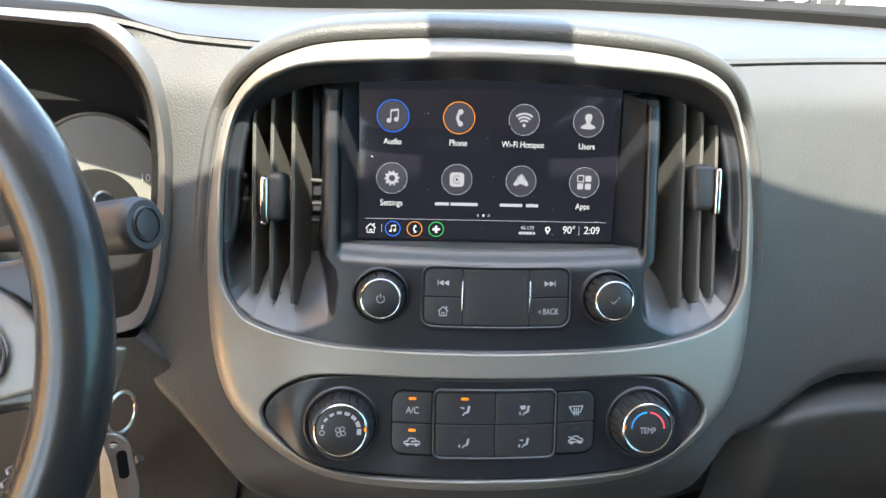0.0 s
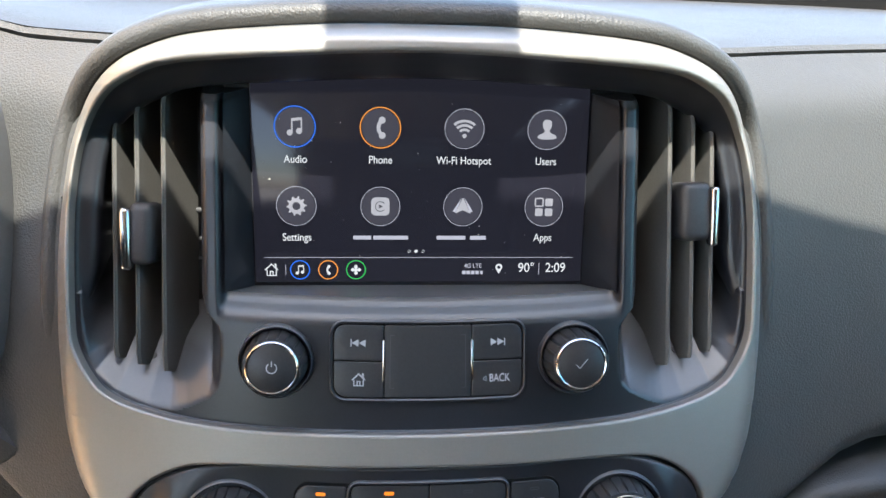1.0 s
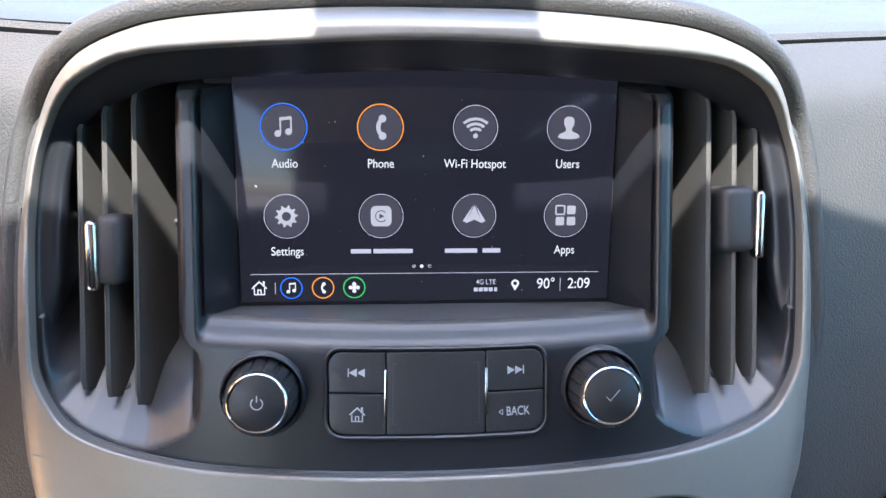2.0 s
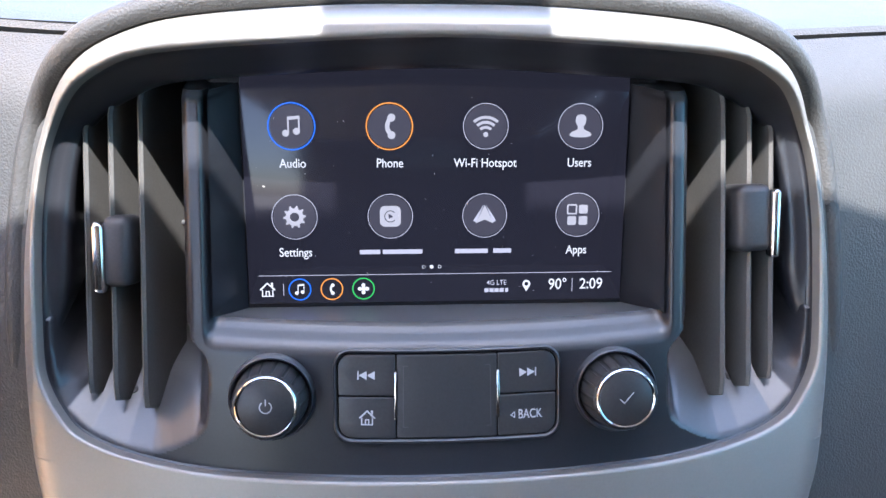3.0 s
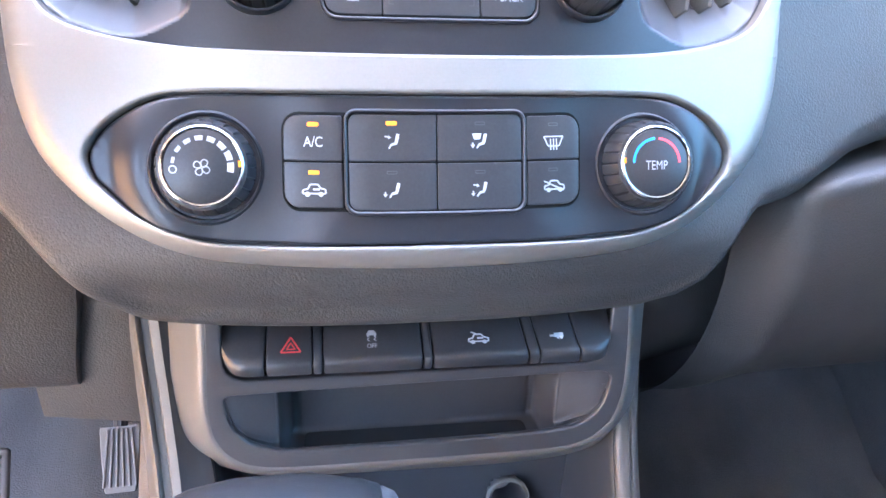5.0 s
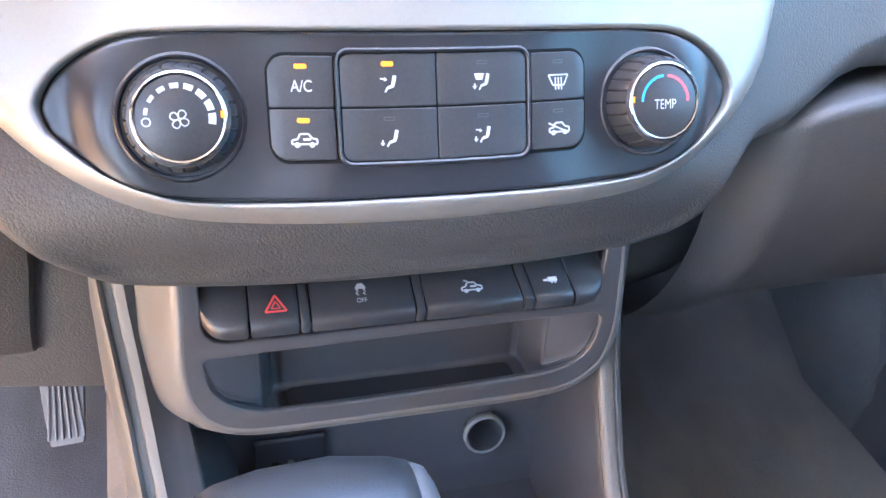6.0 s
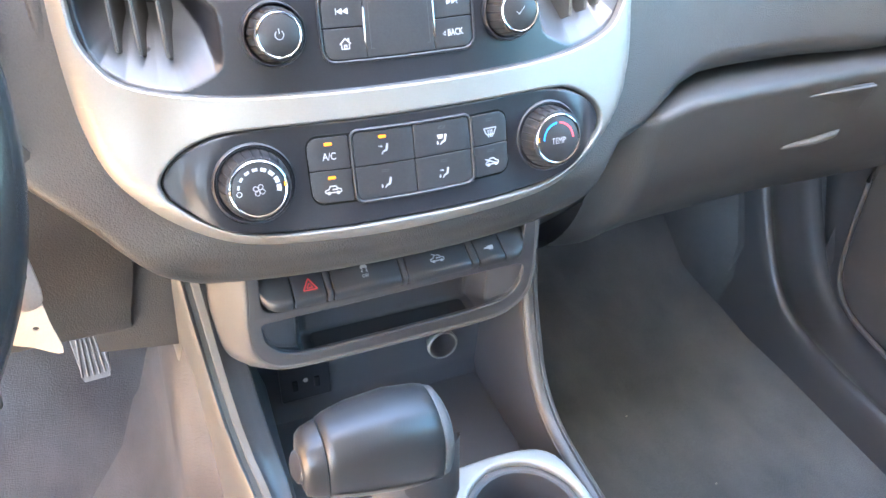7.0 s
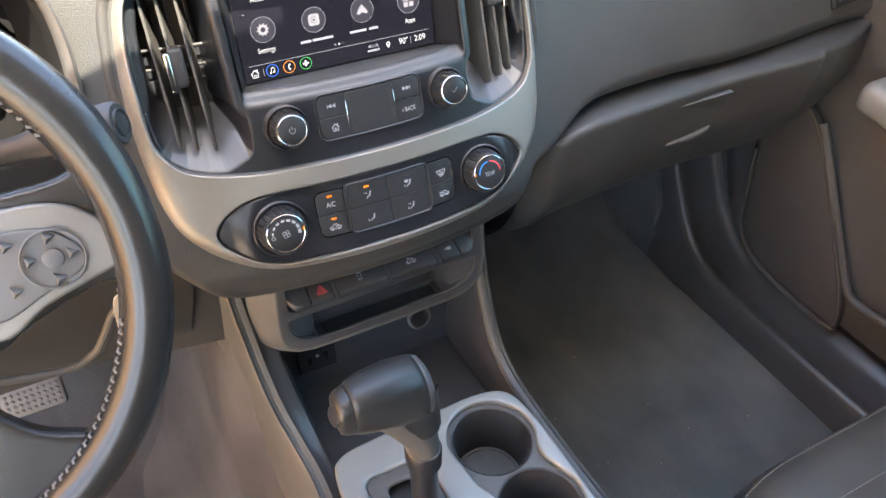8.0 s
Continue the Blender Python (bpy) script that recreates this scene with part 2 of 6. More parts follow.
def rbox(sx, sy, sz, m, r=0.002, seg=2, bm=None):
    """A box with rounded edges, its centre at m."""
    own = bmesh.new()
    bmesh.ops.create_cube(own, size=1.0, matrix=Matrix.Diagonal((sx, sy, sz, 1)))
    if r:
        bmesh.ops.bevel(own, geom=own.edges[:], offset=min(r, min(sx, sy, sz) * 0.49), segments=seg, profile=0.5, affect="EDGES")
    own.transform(m)
    if bm is None:
        return own
    me = bpy.data.meshes.new("tmp")
    own.to_mesh(me)
    own.free()
    bm.from_mesh(me)
    bpy.data.meshes.remove(me)
    return bm


def spline(pts, n, closed=False):
    """A smooth line through pts, n steps to a span."""
    P = [Vector(p) for p in pts]
    out, k = [], len(P)
    for i in range(k if closed else k - 1):
        p0 = P[(i - 1) % k] if closed or i else P[0]
        p1, p2 = P[i], P[(i + 1) % k]
        p3 = P[(i + 2) % k] if closed or i + 2 < k else P[-1]
        for j in range(n):
            t = j / n
            out.append(0.5 * ((2 * p1) + (p2 - p0) * t + (2 * p0 - 5 * p1 + 4 * p2 - p3) * t * t + (3 * p1 - p0 - 3 * p2 + p3) * t ** 3))
    if not closed:
        out.append(P[-1])
    return out


def outline(pts, n=5):
    return [(p.x, p.y) for p in spline([(x, y, 0) for x, y in pts], n, True)]


def lerp(x, table):
    """Smooth reading of a table of (x, value)."""
    if x <= table[0][0]:
        return table[0][1]
    for (a, u), (b, v) in zip(table, table[1:]):
        if x <= b:
            t = (x - a) / (b - a)
            return u + (v - u) * t
    return table[-1][1]


def step(x, a, b):
    t = min(1, max(0, (x - a) / (b - a)))
    return t * t * (3 - 2 * t)


def inside(x, z, poly):
    hit = False
    for i in range(len(poly)):
        (x1, z1), (x2, z2) = poly[i - 1], poly[i]
        if (z1 > z) != (z2 > z) and x < (x2 - x1) * (z - z1) / (z2 - z1) + x1:
            hit = not hit
    return hit


def filled(outlines, thick, bevel, place, cell=0.0, seg=2):
    """A plate bounded by outlines (the first outside, the rest holes), cut to cells and bent by place(u, v, w)."""
    cu = bpy.data.curves.new("tmp", "CURVE")
    cu.dimensions, cu.fill_mode = "2D", "BOTH"
    cu.extrude, cu.bevel_depth, cu.bevel_resolution, cu.offset = thick / 2 - bevel, bevel, seg, -bevel
    for line in outlines:
        sp = cu.splines.new("POLY")
        sp.points.add(len(line) - 1)
        sp.use_cyclic_u = True
        for q, p in zip(sp.points, line):
            q.co = (p[0], p[1], 0, 1)
    ob = new("tmp", cu)
    me = bpy.data.meshes.new_from_object(ob.evaluated_get(bpy.context.evaluated_depsgraph_get()))
    bm = bmesh.new()
    bm.from_mesh(me)
    bpy.data.objects.remove(ob)
    bpy.data.curves.remove(cu)
    bpy.data.meshes.remove(me)
    bmesh.ops.remove_doubles(bm, verts=bm.verts, dist=1e-5)
    if cell:
        us, vs = [p[0] for p in outlines[0]], [p[1] for p in outlines[0]]
        for axis, lo, hi in ((0, min(us), max(us)), (1, min(vs), max(vs))):
            c = lo + cell
            while c < hi:
                co, no = [0, 0, 0], [0, 0, 0]
                co[axis], no[axis] = c, 1
                bmesh.ops.bisect_plane(bm, geom=bm.verts[:] + bm.edges[:] + bm.faces[:], plane_co=co, plane_no=no, dist=1e-6)
                c += cell
    for v in bm.verts:
        v.co = place(*v.co)
    return bm


def rrect(w, h, r, n=5, cx=0.0, cy=0.0):
    out = []
    for qx, qy, a0 in ((1, 1, 0), (-1, 1, 90), (-1, -1, 180), (1, -1, 270)):
        for i in range(n + 1):
            a = radians(a0 + 90 * i / n)
            out.append((cx + qx * (w / 2 - r) + r * math.cos(a), cy + qy * (h / 2 - r) + r * math.sin(a)))
    return out


def rrect4(w, h, radii, n=5, cx=0.0, cy=0.0):
    """As rrect, with a radius for each corner: upper right, upper left, lower left, lower right."""
    out = []
    for (qx, qy, a0), r in zip(((1, 1, 0), (-1, 1, 90), (-1, -1, 180), (1, -1, 270)), radii):
        for i in range(n + 1):
            a = radians(a0 + 90 * i / n)
            out.append((cx + qx * (w / 2 - r) + r * math.cos(a), cy + qy * (h / 2 - r) + r * math.sin(a)))
    return out


# flat marks: polygons, rings and words in the plane of a matrix
def poly(bm, m, pts):
    bm.faces.new([bm.verts.new(m @ Vector((p[0], p[1], 0))) for p in pts])


def ringmark(bm, m, r0, r1, a0=0, a1=360, n=40, cx=0.0, cy=0.0):
    for i in range(n):
        a, b = radians(a0 + (a1 - a0) * i / n), radians(a0 + (a1 - a0) * (i + 1) / n)
        poly(bm, m, [(cx + r * math.cos(t), cy + r * math.sin(t)) for r, t in ((r0, a), (r1, a), (r1, b), (r0, b))])


def disc(bm, m, r, cx=0.0, cy=0.0, n=32):
    poly(bm, m, [(cx + r * math.cos(2 * math.pi * i / n), cy + r * math.sin(2 * math.pi * i / n)) for i in range(n)])


def bar(bm, m, x0, y0, x1, y1, w):
    d = Vector((x1 - x0, y1 - y0))
    nn = Vector((-d.y, d.x)).normalized() * w / 2
    poly(bm, m, [(x0 + nn.x, y0 + nn.y), (x1 + nn.x, y1 + nn.y), (x1 - nn.x, y1 - nn.y), (x0 - nn.x, y0 - nn.y)])


def rect(bm, m, cx, cy, w, h):
    poly(bm, m, [(cx - w / 2, cy - h / 2), (cx + w / 2, cy - h / 2), (cx + w / 2, cy + h / 2), (cx - w / 2, cy + h / 2)])


def words(text, size, m, bold=0.0, squeeze=1.0):
    cu = bpy.data.curves.new("tmp", "FONT")
    cu.body, cu.size, cu.align_x, cu.align_y, cu.offset = text, size, "CENTER", "CENTER", bold
    ob = new("tmp", cu)
    me = bpy.data.meshes.new_from_object(ob.evaluated_get(bpy.context.evaluated_depsgraph_get()))
    bm = bmesh.new()
    bm.from_mesh(me)
    bpy.data.objects.remove(ob)
    bpy.data.curves.remove(cu)
    bpy.data.meshes.remove(me)
    bm.transform(m @ Matrix.Diagonal((squeeze, 1, 1, 1)))
    return bm


# ---------------------------------------------------------------- the face of the centre stack
def bow(x):
    a = abs(x)
    return 0.88 * x * x if a < 0.19 else 0.0318 + 0.06 * (1 - math.exp(-(a - 0.19) * 0.334 / 0.06))


def face_y(x, z):
    return -0.068 + 0.366 * (z - 1.179) + bow(x)


def over(x, z):
    """The bezel's top leans out over the panel as a hood."""
    return -0.024 * step(z, 1.268, 1.312)


def on_face(x, z, off=0.0):
    """A frame on the stack's face: x to the right, y up the slope, z out towards the cabin, raised by off."""
    n = Vector((1.76 * x if abs(x) < 0.19 else 0.2, -1, 0.366)).normalized()
    u = Vector((0, 0, 1)) - n * n.z
    u.normalize()
    r = u.cross(n)
    p = Vector((x, face_y(x, z), z)) + n * off
    return Matrix(((r.x, u.x, n.x, p.x), (r.y, u.y, n.y, p.y), (r.z, u.z, n.z, p.z), (0, 0, 0, 1)))


def mirrored(half):
    """Half an outline, from top to bottom, made whole and smooth."""
    return [(p.x, p.y) for p in spline([(x, z, 0) for x, z in half] + [(-x, z, 0) for x, z in half[-2:0:-1]], 4, True)]


OUTER = mirrored([(0, 1.326), (0.048, 1.325), (0.102, 1.320), (0.129, 1.313), (0.150, 1.302), (0.168, 1.284), (0.178, 1.265), (0.1835, 1.24),
                  (0.187, 1.213), (0.1882, 1.178), (0.187, 1.15), (0.1835, 1.122), (0.175, 1.098), (0.160, 1.081), (0.140, 1.0675), (0.116, 1.058), (0.085, 1.054), (0, 1.0525)])
INNER = mirrored([(0, 1.313), (0.049, 1.311), (0.113, 1.305), (0.139, 1.296), (0.154, 1.286), (0.165, 1.272), (0.1705, 1.255), (0.1735, 1.235),
                  (0.1745, 1.21), (0.1745, 1.180), (0.1725, 1.168), (0.166, 1.157), (0.157, 1.149), (0.138, 1.1435), (0.105, 1.140), (0.06, 1.1395), (0, 1.1395)])
POD = mirrored([(0, 1.124), (0.06, 1.1235), (0.102, 1.122), (0.121, 1.118), (0.138, 1.1077), (0.1465, 1.096), (0.145, 1.0875), (0.141, 1.083),
                (0.127, 1.0727), (0.1075, 1.065), (0.08, 1.062), (0, 1.0625)])


def reach(x, z, outline, cz):
    """How far out a point lies, as a share of the outline's reach in its direction."""
    a = math.atan2(z - cz, x)
    best = 1.0
    for i in range(len(outline)):
        (x1, z1), (x2, z2) = outline[i - 1], outline[i]
        a1, a2 = math.atan2(z1 - cz, x1), math.atan2(z2 - cz, x2)
        if min(a1, a2) <= a <= max(a1, a2) and abs(a1 - a2) < 3:
            t = (a - a1) / (a2 - a1) if a2 != a1 else 0
            best = math.hypot(x1 + (x2 - x1) * t, z1 + (z2 - z1) * t - cz)
            break
    else:
        return reach(-x, z, outline, cz) if x < 0 else 0.0
    return math.hypot(x, z - cz) / best


# ---------------------------------------------------------------- ground and cab shell
ground = bmesh.new()
bmesh.ops.create_grid(ground, x_segments=20, y_segments=20, size=400)
tagged(part("ground", ground, CONCRETE, None, "pale sunlit concrete car park outside the windscreen"), "", "ground", "", "structure")

# unseen wall, added to bounce warm light through the driver's side
bounce_slab = rbox(0.3, 5, 3.4, pose(-3.2, -0.9, 1.7, 0, 0, -45), 0.02)
tagged(part("bounce_wall", bounce_slab, mat("tan_bounce_render", (0.74, 0.42, 0.18), 0.9, 0.0, "carpet", 60, 0.4, 0.12, stain=0.8), None, "unseen tan wall added to bounce warm light in from the left"), "", "wall", "", "structure")
ROOF_Z = 1.74
def header_y(x):
    return -0.300 - 0.15 * x * x if x < 0 else -0.299 + 0.35 * max(0, x - 0.36)


roof = loft([[(x, header_y(x) + dy if dy > -1 else -2.0, z) for x in [i * 0.05 - 0.8 for i in range(33)]]
             for dy, z in ((0.0, ROOF_Z + 0.02), (0.0, ROOF_Z), (-0.3, ROOF_Z + 0.02), (-0.8, ROOF_Z + 0.03), (-2, ROOF_Z), (-2, ROOF_Z + 0.05), (-0.8, ROOF_Z + 0.08), (0.0, ROOF_Z + 0.02))])
tagged(part("ceiling", roof, FABRIC, None, "light grey fabric headliner over the cab"), "", "headliner", "", "structure")
w = rbox(0.06, 2.8, 0.62, pose(0.86, -0.65, 0.79), 0.01)
rbox(0.05, 0.12, 0.6, pose(0.83, -0.95, 1.49), 0.01, bm=w)
rbox(0.05, 0.09, 0.8, pose(0.82, 0.02, 1.52, 52), 0.01, bm=w)
# unseen rear panel, closed to hold back light from the right
rbox(0.06, 1.05, 0.68, pose(0.85, -1.5, 1.42), 0.01, bm=w)
tagged(part("wall_passenger_side", w, DARKVINYL, None, "dark plastic door shell and pillars beside the seat"), "", "wall", "", "structure")
w = rbox(0.05, 0.09, 0.8, pose(-0.82, 0.02, 1.52, 52), 0.01)
rbox(0.06, 0.5, 0.9, pose(-0.86, 0.35, 0.85), 0.01, bm=w)
rbox(0.12, 2.2, 0.12, pose(-0.84, -0.85, 0.47), 0.02, bm=w)
rbox(0.06, 1.05, 0.7, pose(-0.86, -1.5, 0.8), 0.01, bm=w)
rbox(0.05, 0.12, 0.62, pose(-0.85, -1.0, 1.44), 0.01, bm=w)
tagged(part("wall_driver_side", w, DARKVINYL, None, "dark pillar and sill of the open driver's door"), "", "wall", "", "structure")
# unseen; its height and the blocks beside the window hold back rear light
rear = rbox(1.7, 0.06, 1.05, pose(0, -2.02, 0.975), 0.01)
for x in (-0.6, 0.6):
    rbox(0.6, 0.06, 0.3, pose(x, -2.02, 1.62), 0.01, bm=rear)
tagged(part("wall_rear", rear, DARKVINYL, None, "unseen dark rear cab wall, raised to hold back light"), "", "wall", "", "structure")
floor = bmesh.new()
loft([[(x, y, z) for x in (-0.15, 0.16, 0.84)] for y, z in ((-2.0, 0.52), (-0.35, 0.52), (0.12, 0.53), (0.28, 0.56), (0.42, 0.66), (0.56, 0.86), (0.6, 1.2))], bm=floor)
tagged(part("floor", floor, CARPET, None, "charcoal carpet rising to the footwell's toe board"), "", "floor", "", "structure")

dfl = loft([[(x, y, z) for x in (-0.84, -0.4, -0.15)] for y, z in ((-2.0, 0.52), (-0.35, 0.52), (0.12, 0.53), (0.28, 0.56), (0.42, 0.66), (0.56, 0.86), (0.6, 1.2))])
tagged(part("floor_driver_side", dfl, CARPET_DRIVER, None, "darker grey carpet of the driver's footwell"), "", "floor", "", "structure")

# unseen dark rear pane, added to keep a bright reflection off the screen
tagged(part("window_rear", rbox(0.62, 0.006, 0.31, pose(0, -2.02, 1.62), 0.001), pane_glass("dark_blocking_glass", (0.16, 0.18, 0.18)), None, "unseen dark rear pane, added to block light from behind"), "", "window", "", "structure")

# unseen passenger window, its tint added to cool the light from the right
pane = rbox(0.004, 0.88, 0.62, pose(0.83, -0.46, 1.41), 0.001)
tagged(part("window_passenger", pane, PANE, None, "unseen green-tinted passenger window, added to cool the light"), "", "window", "", "structure")

# sensor housing under the windscreen's top edge
mirror = thing("mirror_housing", (0, -0.1, 1.66), "black plastic mirror housing hanging below the windscreen's top edge", "mirror housing")
part("housing", rbox(0.088, 0.10, 0.05, pose(-0.003, -0.225, 1.66, -30), 0.008), BLACK, mirror)
part("mount", rbox(0.03, 0.03, 0.14, pose(-0.003, -0.27, 1.70, 50), 0.006), BLACK, mirror)

# ---------------------------------------------------------------- dashboard
dashboard = thing("dashboard", (0, 0.05, 1.0), "grey grained vinyl truck dashboard with raised centre hood", "dashboard")
CLUSTER = [(p.x, p.y) for p in spline([(x, z, 0) for x, z in (
    (-0.281, 1.316), (-0.258, 1.314), (-0.236, 1.299), (-0.221, 1.276), (-0.2145, 1.241), (-0.216, 1.197), (-0.224, 1.150), (-0.245, 1.130), (-0.32, 1.122),
    (-0.45, 1.122), (-0.523, 1.130), (-0.544, 1.15), (-0.552, 1.2), (-0.553, 1.24), (-0.547, 1.276), (-0.532, 1.299), (-0.51, 1.314), (-0.487, 1.316), (-0.384, 1.318))], 4, True)]
LOW = [(-0.6, 1.11), (-0.3, 1.108), (-0.235, 1.094), (-0.213, 1.077), (-0.19, 1.058), (-0.158, 1.027), (-0.131, 1.008), (-0.1, 1.007), (0, 1.010), (0.1, 1.009), (0.113, 1.008),
       (0.135, 1.013), (0.148, 1.024), (0.162, 1.044), (0.176, 1.058), (0.20, 1.061), (0.235, 1.070), (0.25, 1.077), (0.275, 1.0825), (0.31, 1.0815), (0.4, 1.0765), (0.49, 1.069), (0.6, 1.063), (0.8, 1.056)]


def skin_y(x, z):
    return face_y(x, min(z, 1.306)) + 0.0065 + 0.022 * step(z, 1.268, 1.312) ** 2 + 0.03 * step(x, 0.45, 0.8) + 0.024 * (max(0, 1.058 - z) / 0.035) ** 1.5 * (1 - step(abs(x), 0.125, 0.2))


def hump(x):
    return 0.010 * step(-x, 0.2, 0.27)


cols = []
xs = sorted(set([round(-0.62 + 0.006 * i, 4) for i in range(244)]))
for x in xs:
    zb, r = lerp(x, LOW), 0.014 + 0.008 * step(x, 0.2, 0.24)
    top = 1.305 + hump(x)
    ys = skin_y(x, 1.305)
    col = [(x, ys + 0.03, top - 0.002), (x, ys + 0.008, top - 0.0015), (x, ys + 0.003, top - 0.0008)]
    n = 52
    for k in range(n + 1):
        z = top + (zb + r - top) * k / n
        col.append((x, skin_y(x, z), z))
    y0 = skin_y(x, zb + r)
    for k in range(1, 7):
        a = radians(15 * k)
        col.append((x, y0 + r * (1 - math.cos(a)) + 0.0, zb + r - r * math.sin(a)))
    col += [(x, y0 + 0.05, zb), (x, y0 + 0.16, zb - 0.002)]
    cols.append(col)
CUT = [(x * 0.972, 1.19 + (z - 1.19) * 0.972) for x, z in OUTER]
def cut_out(p):
    return (p.y < 0.07 and inside(p.x, p.z, CUT)) or (p.y < 0.12 and inside(p.x, p.z, CLUSTER))


part("dash_skin", loft(cols, skip=cut_out), VINYL, dashboard, "grey grained vinyl skin", angle=50)

# the padded rim over the silver bezel
arc = [(x, z) for x, z in OUTER if z > 1.10]
arc = [p for p in sorted(arc, key=lambda p: -math.atan2(p[0], p[1] - 1.0))][::-1]
rim = []
for i, (x, z) in enumerate(arc):
    a, b = arc[max(0, i - 1)], arc[min(len(arc) - 1, i + 1)]
    d = Vector((b[0] - a[0], b[1] - a[1])).normalized()
    nx, nz = -d.y, d.x
    if nx * x + nz * (z - 1.15) < 0:
        nx, nz = -nx, -nz
    lift = step(z, 1.17, 1.29)
    y = face_y(x, z) + over(x, z) + 0.010 * (1 - step(z, 1.11, 1.19))
    z -= 0.12 * over(x, z)
    rim.append([(x + nx * o, y + dy, z + nz * o) for o, dy in (
        (-0.003, 0.018), (-0.003, 0.0095), (-0.0022, 0.0070), (-0.0006, 0.0058), (0.0018, 0.0052), (0.0044, 0.0058), (0.0066, 0.0085), (0.0076 - 0.002 * (1 - lift), 0.016), (0.0074, 0.04), (0.004, 0.075), (-0.004, 0.12))])
part("hood_rim", loft(rim), VINYL, dashboard, "rounded grained vinyl rim round the bezel", angle=60)

# dash top and the dark strip at the foot of the windscreen
def cowl_y(x):
    return lerp(x, [(-0.84, 0.40), (-0.40, 0.33), (-0.306, 0.24), (-0.25, 0.195), (-0.157, 0.19), (-0.012, 0.23), (0.108, 0.275), (0.218, 0.27), (0.326, 0.253), (0.411, 0.228), (0.6, 0.11), (0.84, -0.12)])


gx = [round(-0.84 + 0.03 * i, 3) for i in range(58)]
part("dash_top", loft([[(x, skin_y(x, 1.305) + 0.006, 1.302 + hump(x)) for x in gx], [(x, skin_y(x, 1.305) + 0.0015, 1.3068 + hump(x)) for x in gx], [(x, skin_y(x, 1.305) + 0.004, 1.3095 + hump(x)) for x in gx], [(x, skin_y(x, 1.305) + 0.02, 1.312 + hump(x)) for x in gx]]
                      + [[(x, skin_y(x, 1.305) + 0.02 + (cowl_y(x) - 0.02 - skin_y(x, 1.305)) * k / 6, 1.312 + 0.001 * k / 6 + hump(x) * (1 - k / 6)) for x in gx] for k in range(1, 7)]), VINYL, dashboard)
part("cowl_strip", loft([[(x, cowl_y(x) + dy, 1.313 + dz) for x in gx] for dy, dz in ((0, -0.004), (0.0, 0.009), (0.003, 0.011), (0.02, 0.008), (0.1, -0.02), (0.45, -0.03))]), FRIT, dashboard, "black strip at the foot of the windscreen")
def top_z(x, y):
    """The height of the dash top."""
    d = y - skin_y(x, 1.305)
    if d < 0.02:
        return lerp(d, [(0.0015, 1.3068), (0.004, 1.3095), (0.02, 1.312)]) + hump(x)
    t = (d - 0.02) / (cowl_y(x) - 0.02 - skin_y(x, 1.305))
    return 1.312 + 0.001 * t + hump(x) * (1 - t)


# black sheet laid on the dash top to stand for a shaded gap
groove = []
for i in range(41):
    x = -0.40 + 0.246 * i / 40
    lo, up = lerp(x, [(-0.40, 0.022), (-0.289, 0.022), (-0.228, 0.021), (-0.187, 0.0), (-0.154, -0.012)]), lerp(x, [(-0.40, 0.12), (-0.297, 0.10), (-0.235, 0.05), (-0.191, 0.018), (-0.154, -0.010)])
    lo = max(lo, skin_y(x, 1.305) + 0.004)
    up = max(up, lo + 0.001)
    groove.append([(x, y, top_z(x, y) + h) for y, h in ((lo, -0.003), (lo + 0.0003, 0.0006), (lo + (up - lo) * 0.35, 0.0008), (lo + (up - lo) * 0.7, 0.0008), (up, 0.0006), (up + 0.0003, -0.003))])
part("step_shade", loft(groove), FRIT, dashboard, "black sheet on the dash top for a shaded gap", angle=60)
sensor = thing("light_sensor", (0.0, 0.27, 1.313), "small clear dome sensor on the dash top", "sensor")
part("dome", lathe([(0.007, 0), (0.007, 0.002), (0.0055, 0.005), (0.003, 0.0068), (0.0005, 0.0074)], pose(0, 0.27, 1.313), 24), glass("sensor_dome", (0.8, 0.8, 0.75), 0.1), sensor)
part("base_ring", lathe([(0.009, -0.001), (0.009, 0.001), (0.0072, 0.0018), (0.007, 0.0)], pose(0, 0.27, 1.313), 24), BLACK, sensor)

# outlet at the dashboard's end
outlet = thing("side_outlet", (0.72, 0.02, 1.12), "small black slatted outlet at the dash end", "air vent")
om = pose(0.722, 0.032, 1.122, -20, 0, 8)
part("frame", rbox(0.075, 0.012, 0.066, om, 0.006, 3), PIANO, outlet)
for k in range(4):
    part("slat", rbox(0.06, 0.004, 0.004, om @ pose(0, -0.007, -0.02 + 0.0135 * k), 0.001), SLAT, outlet)

# glove box
glove = thing("glove_box", (0.45, 0.0, 1.0), "dark grained glove box door with a pull latch", "glove box")
RIDGE = [(0.195, 1.043), (0.205, 1.057), (0.22, 1.067), (0.235, 1.073), (0.265, 1.079), (0.30, 1.080), (0.36, 1.0775), (0.42, 1.074), (0.48, 1.071), (0.57, 1.068), (0.65, 1.066), (0.9, 1.06)]
grow = []
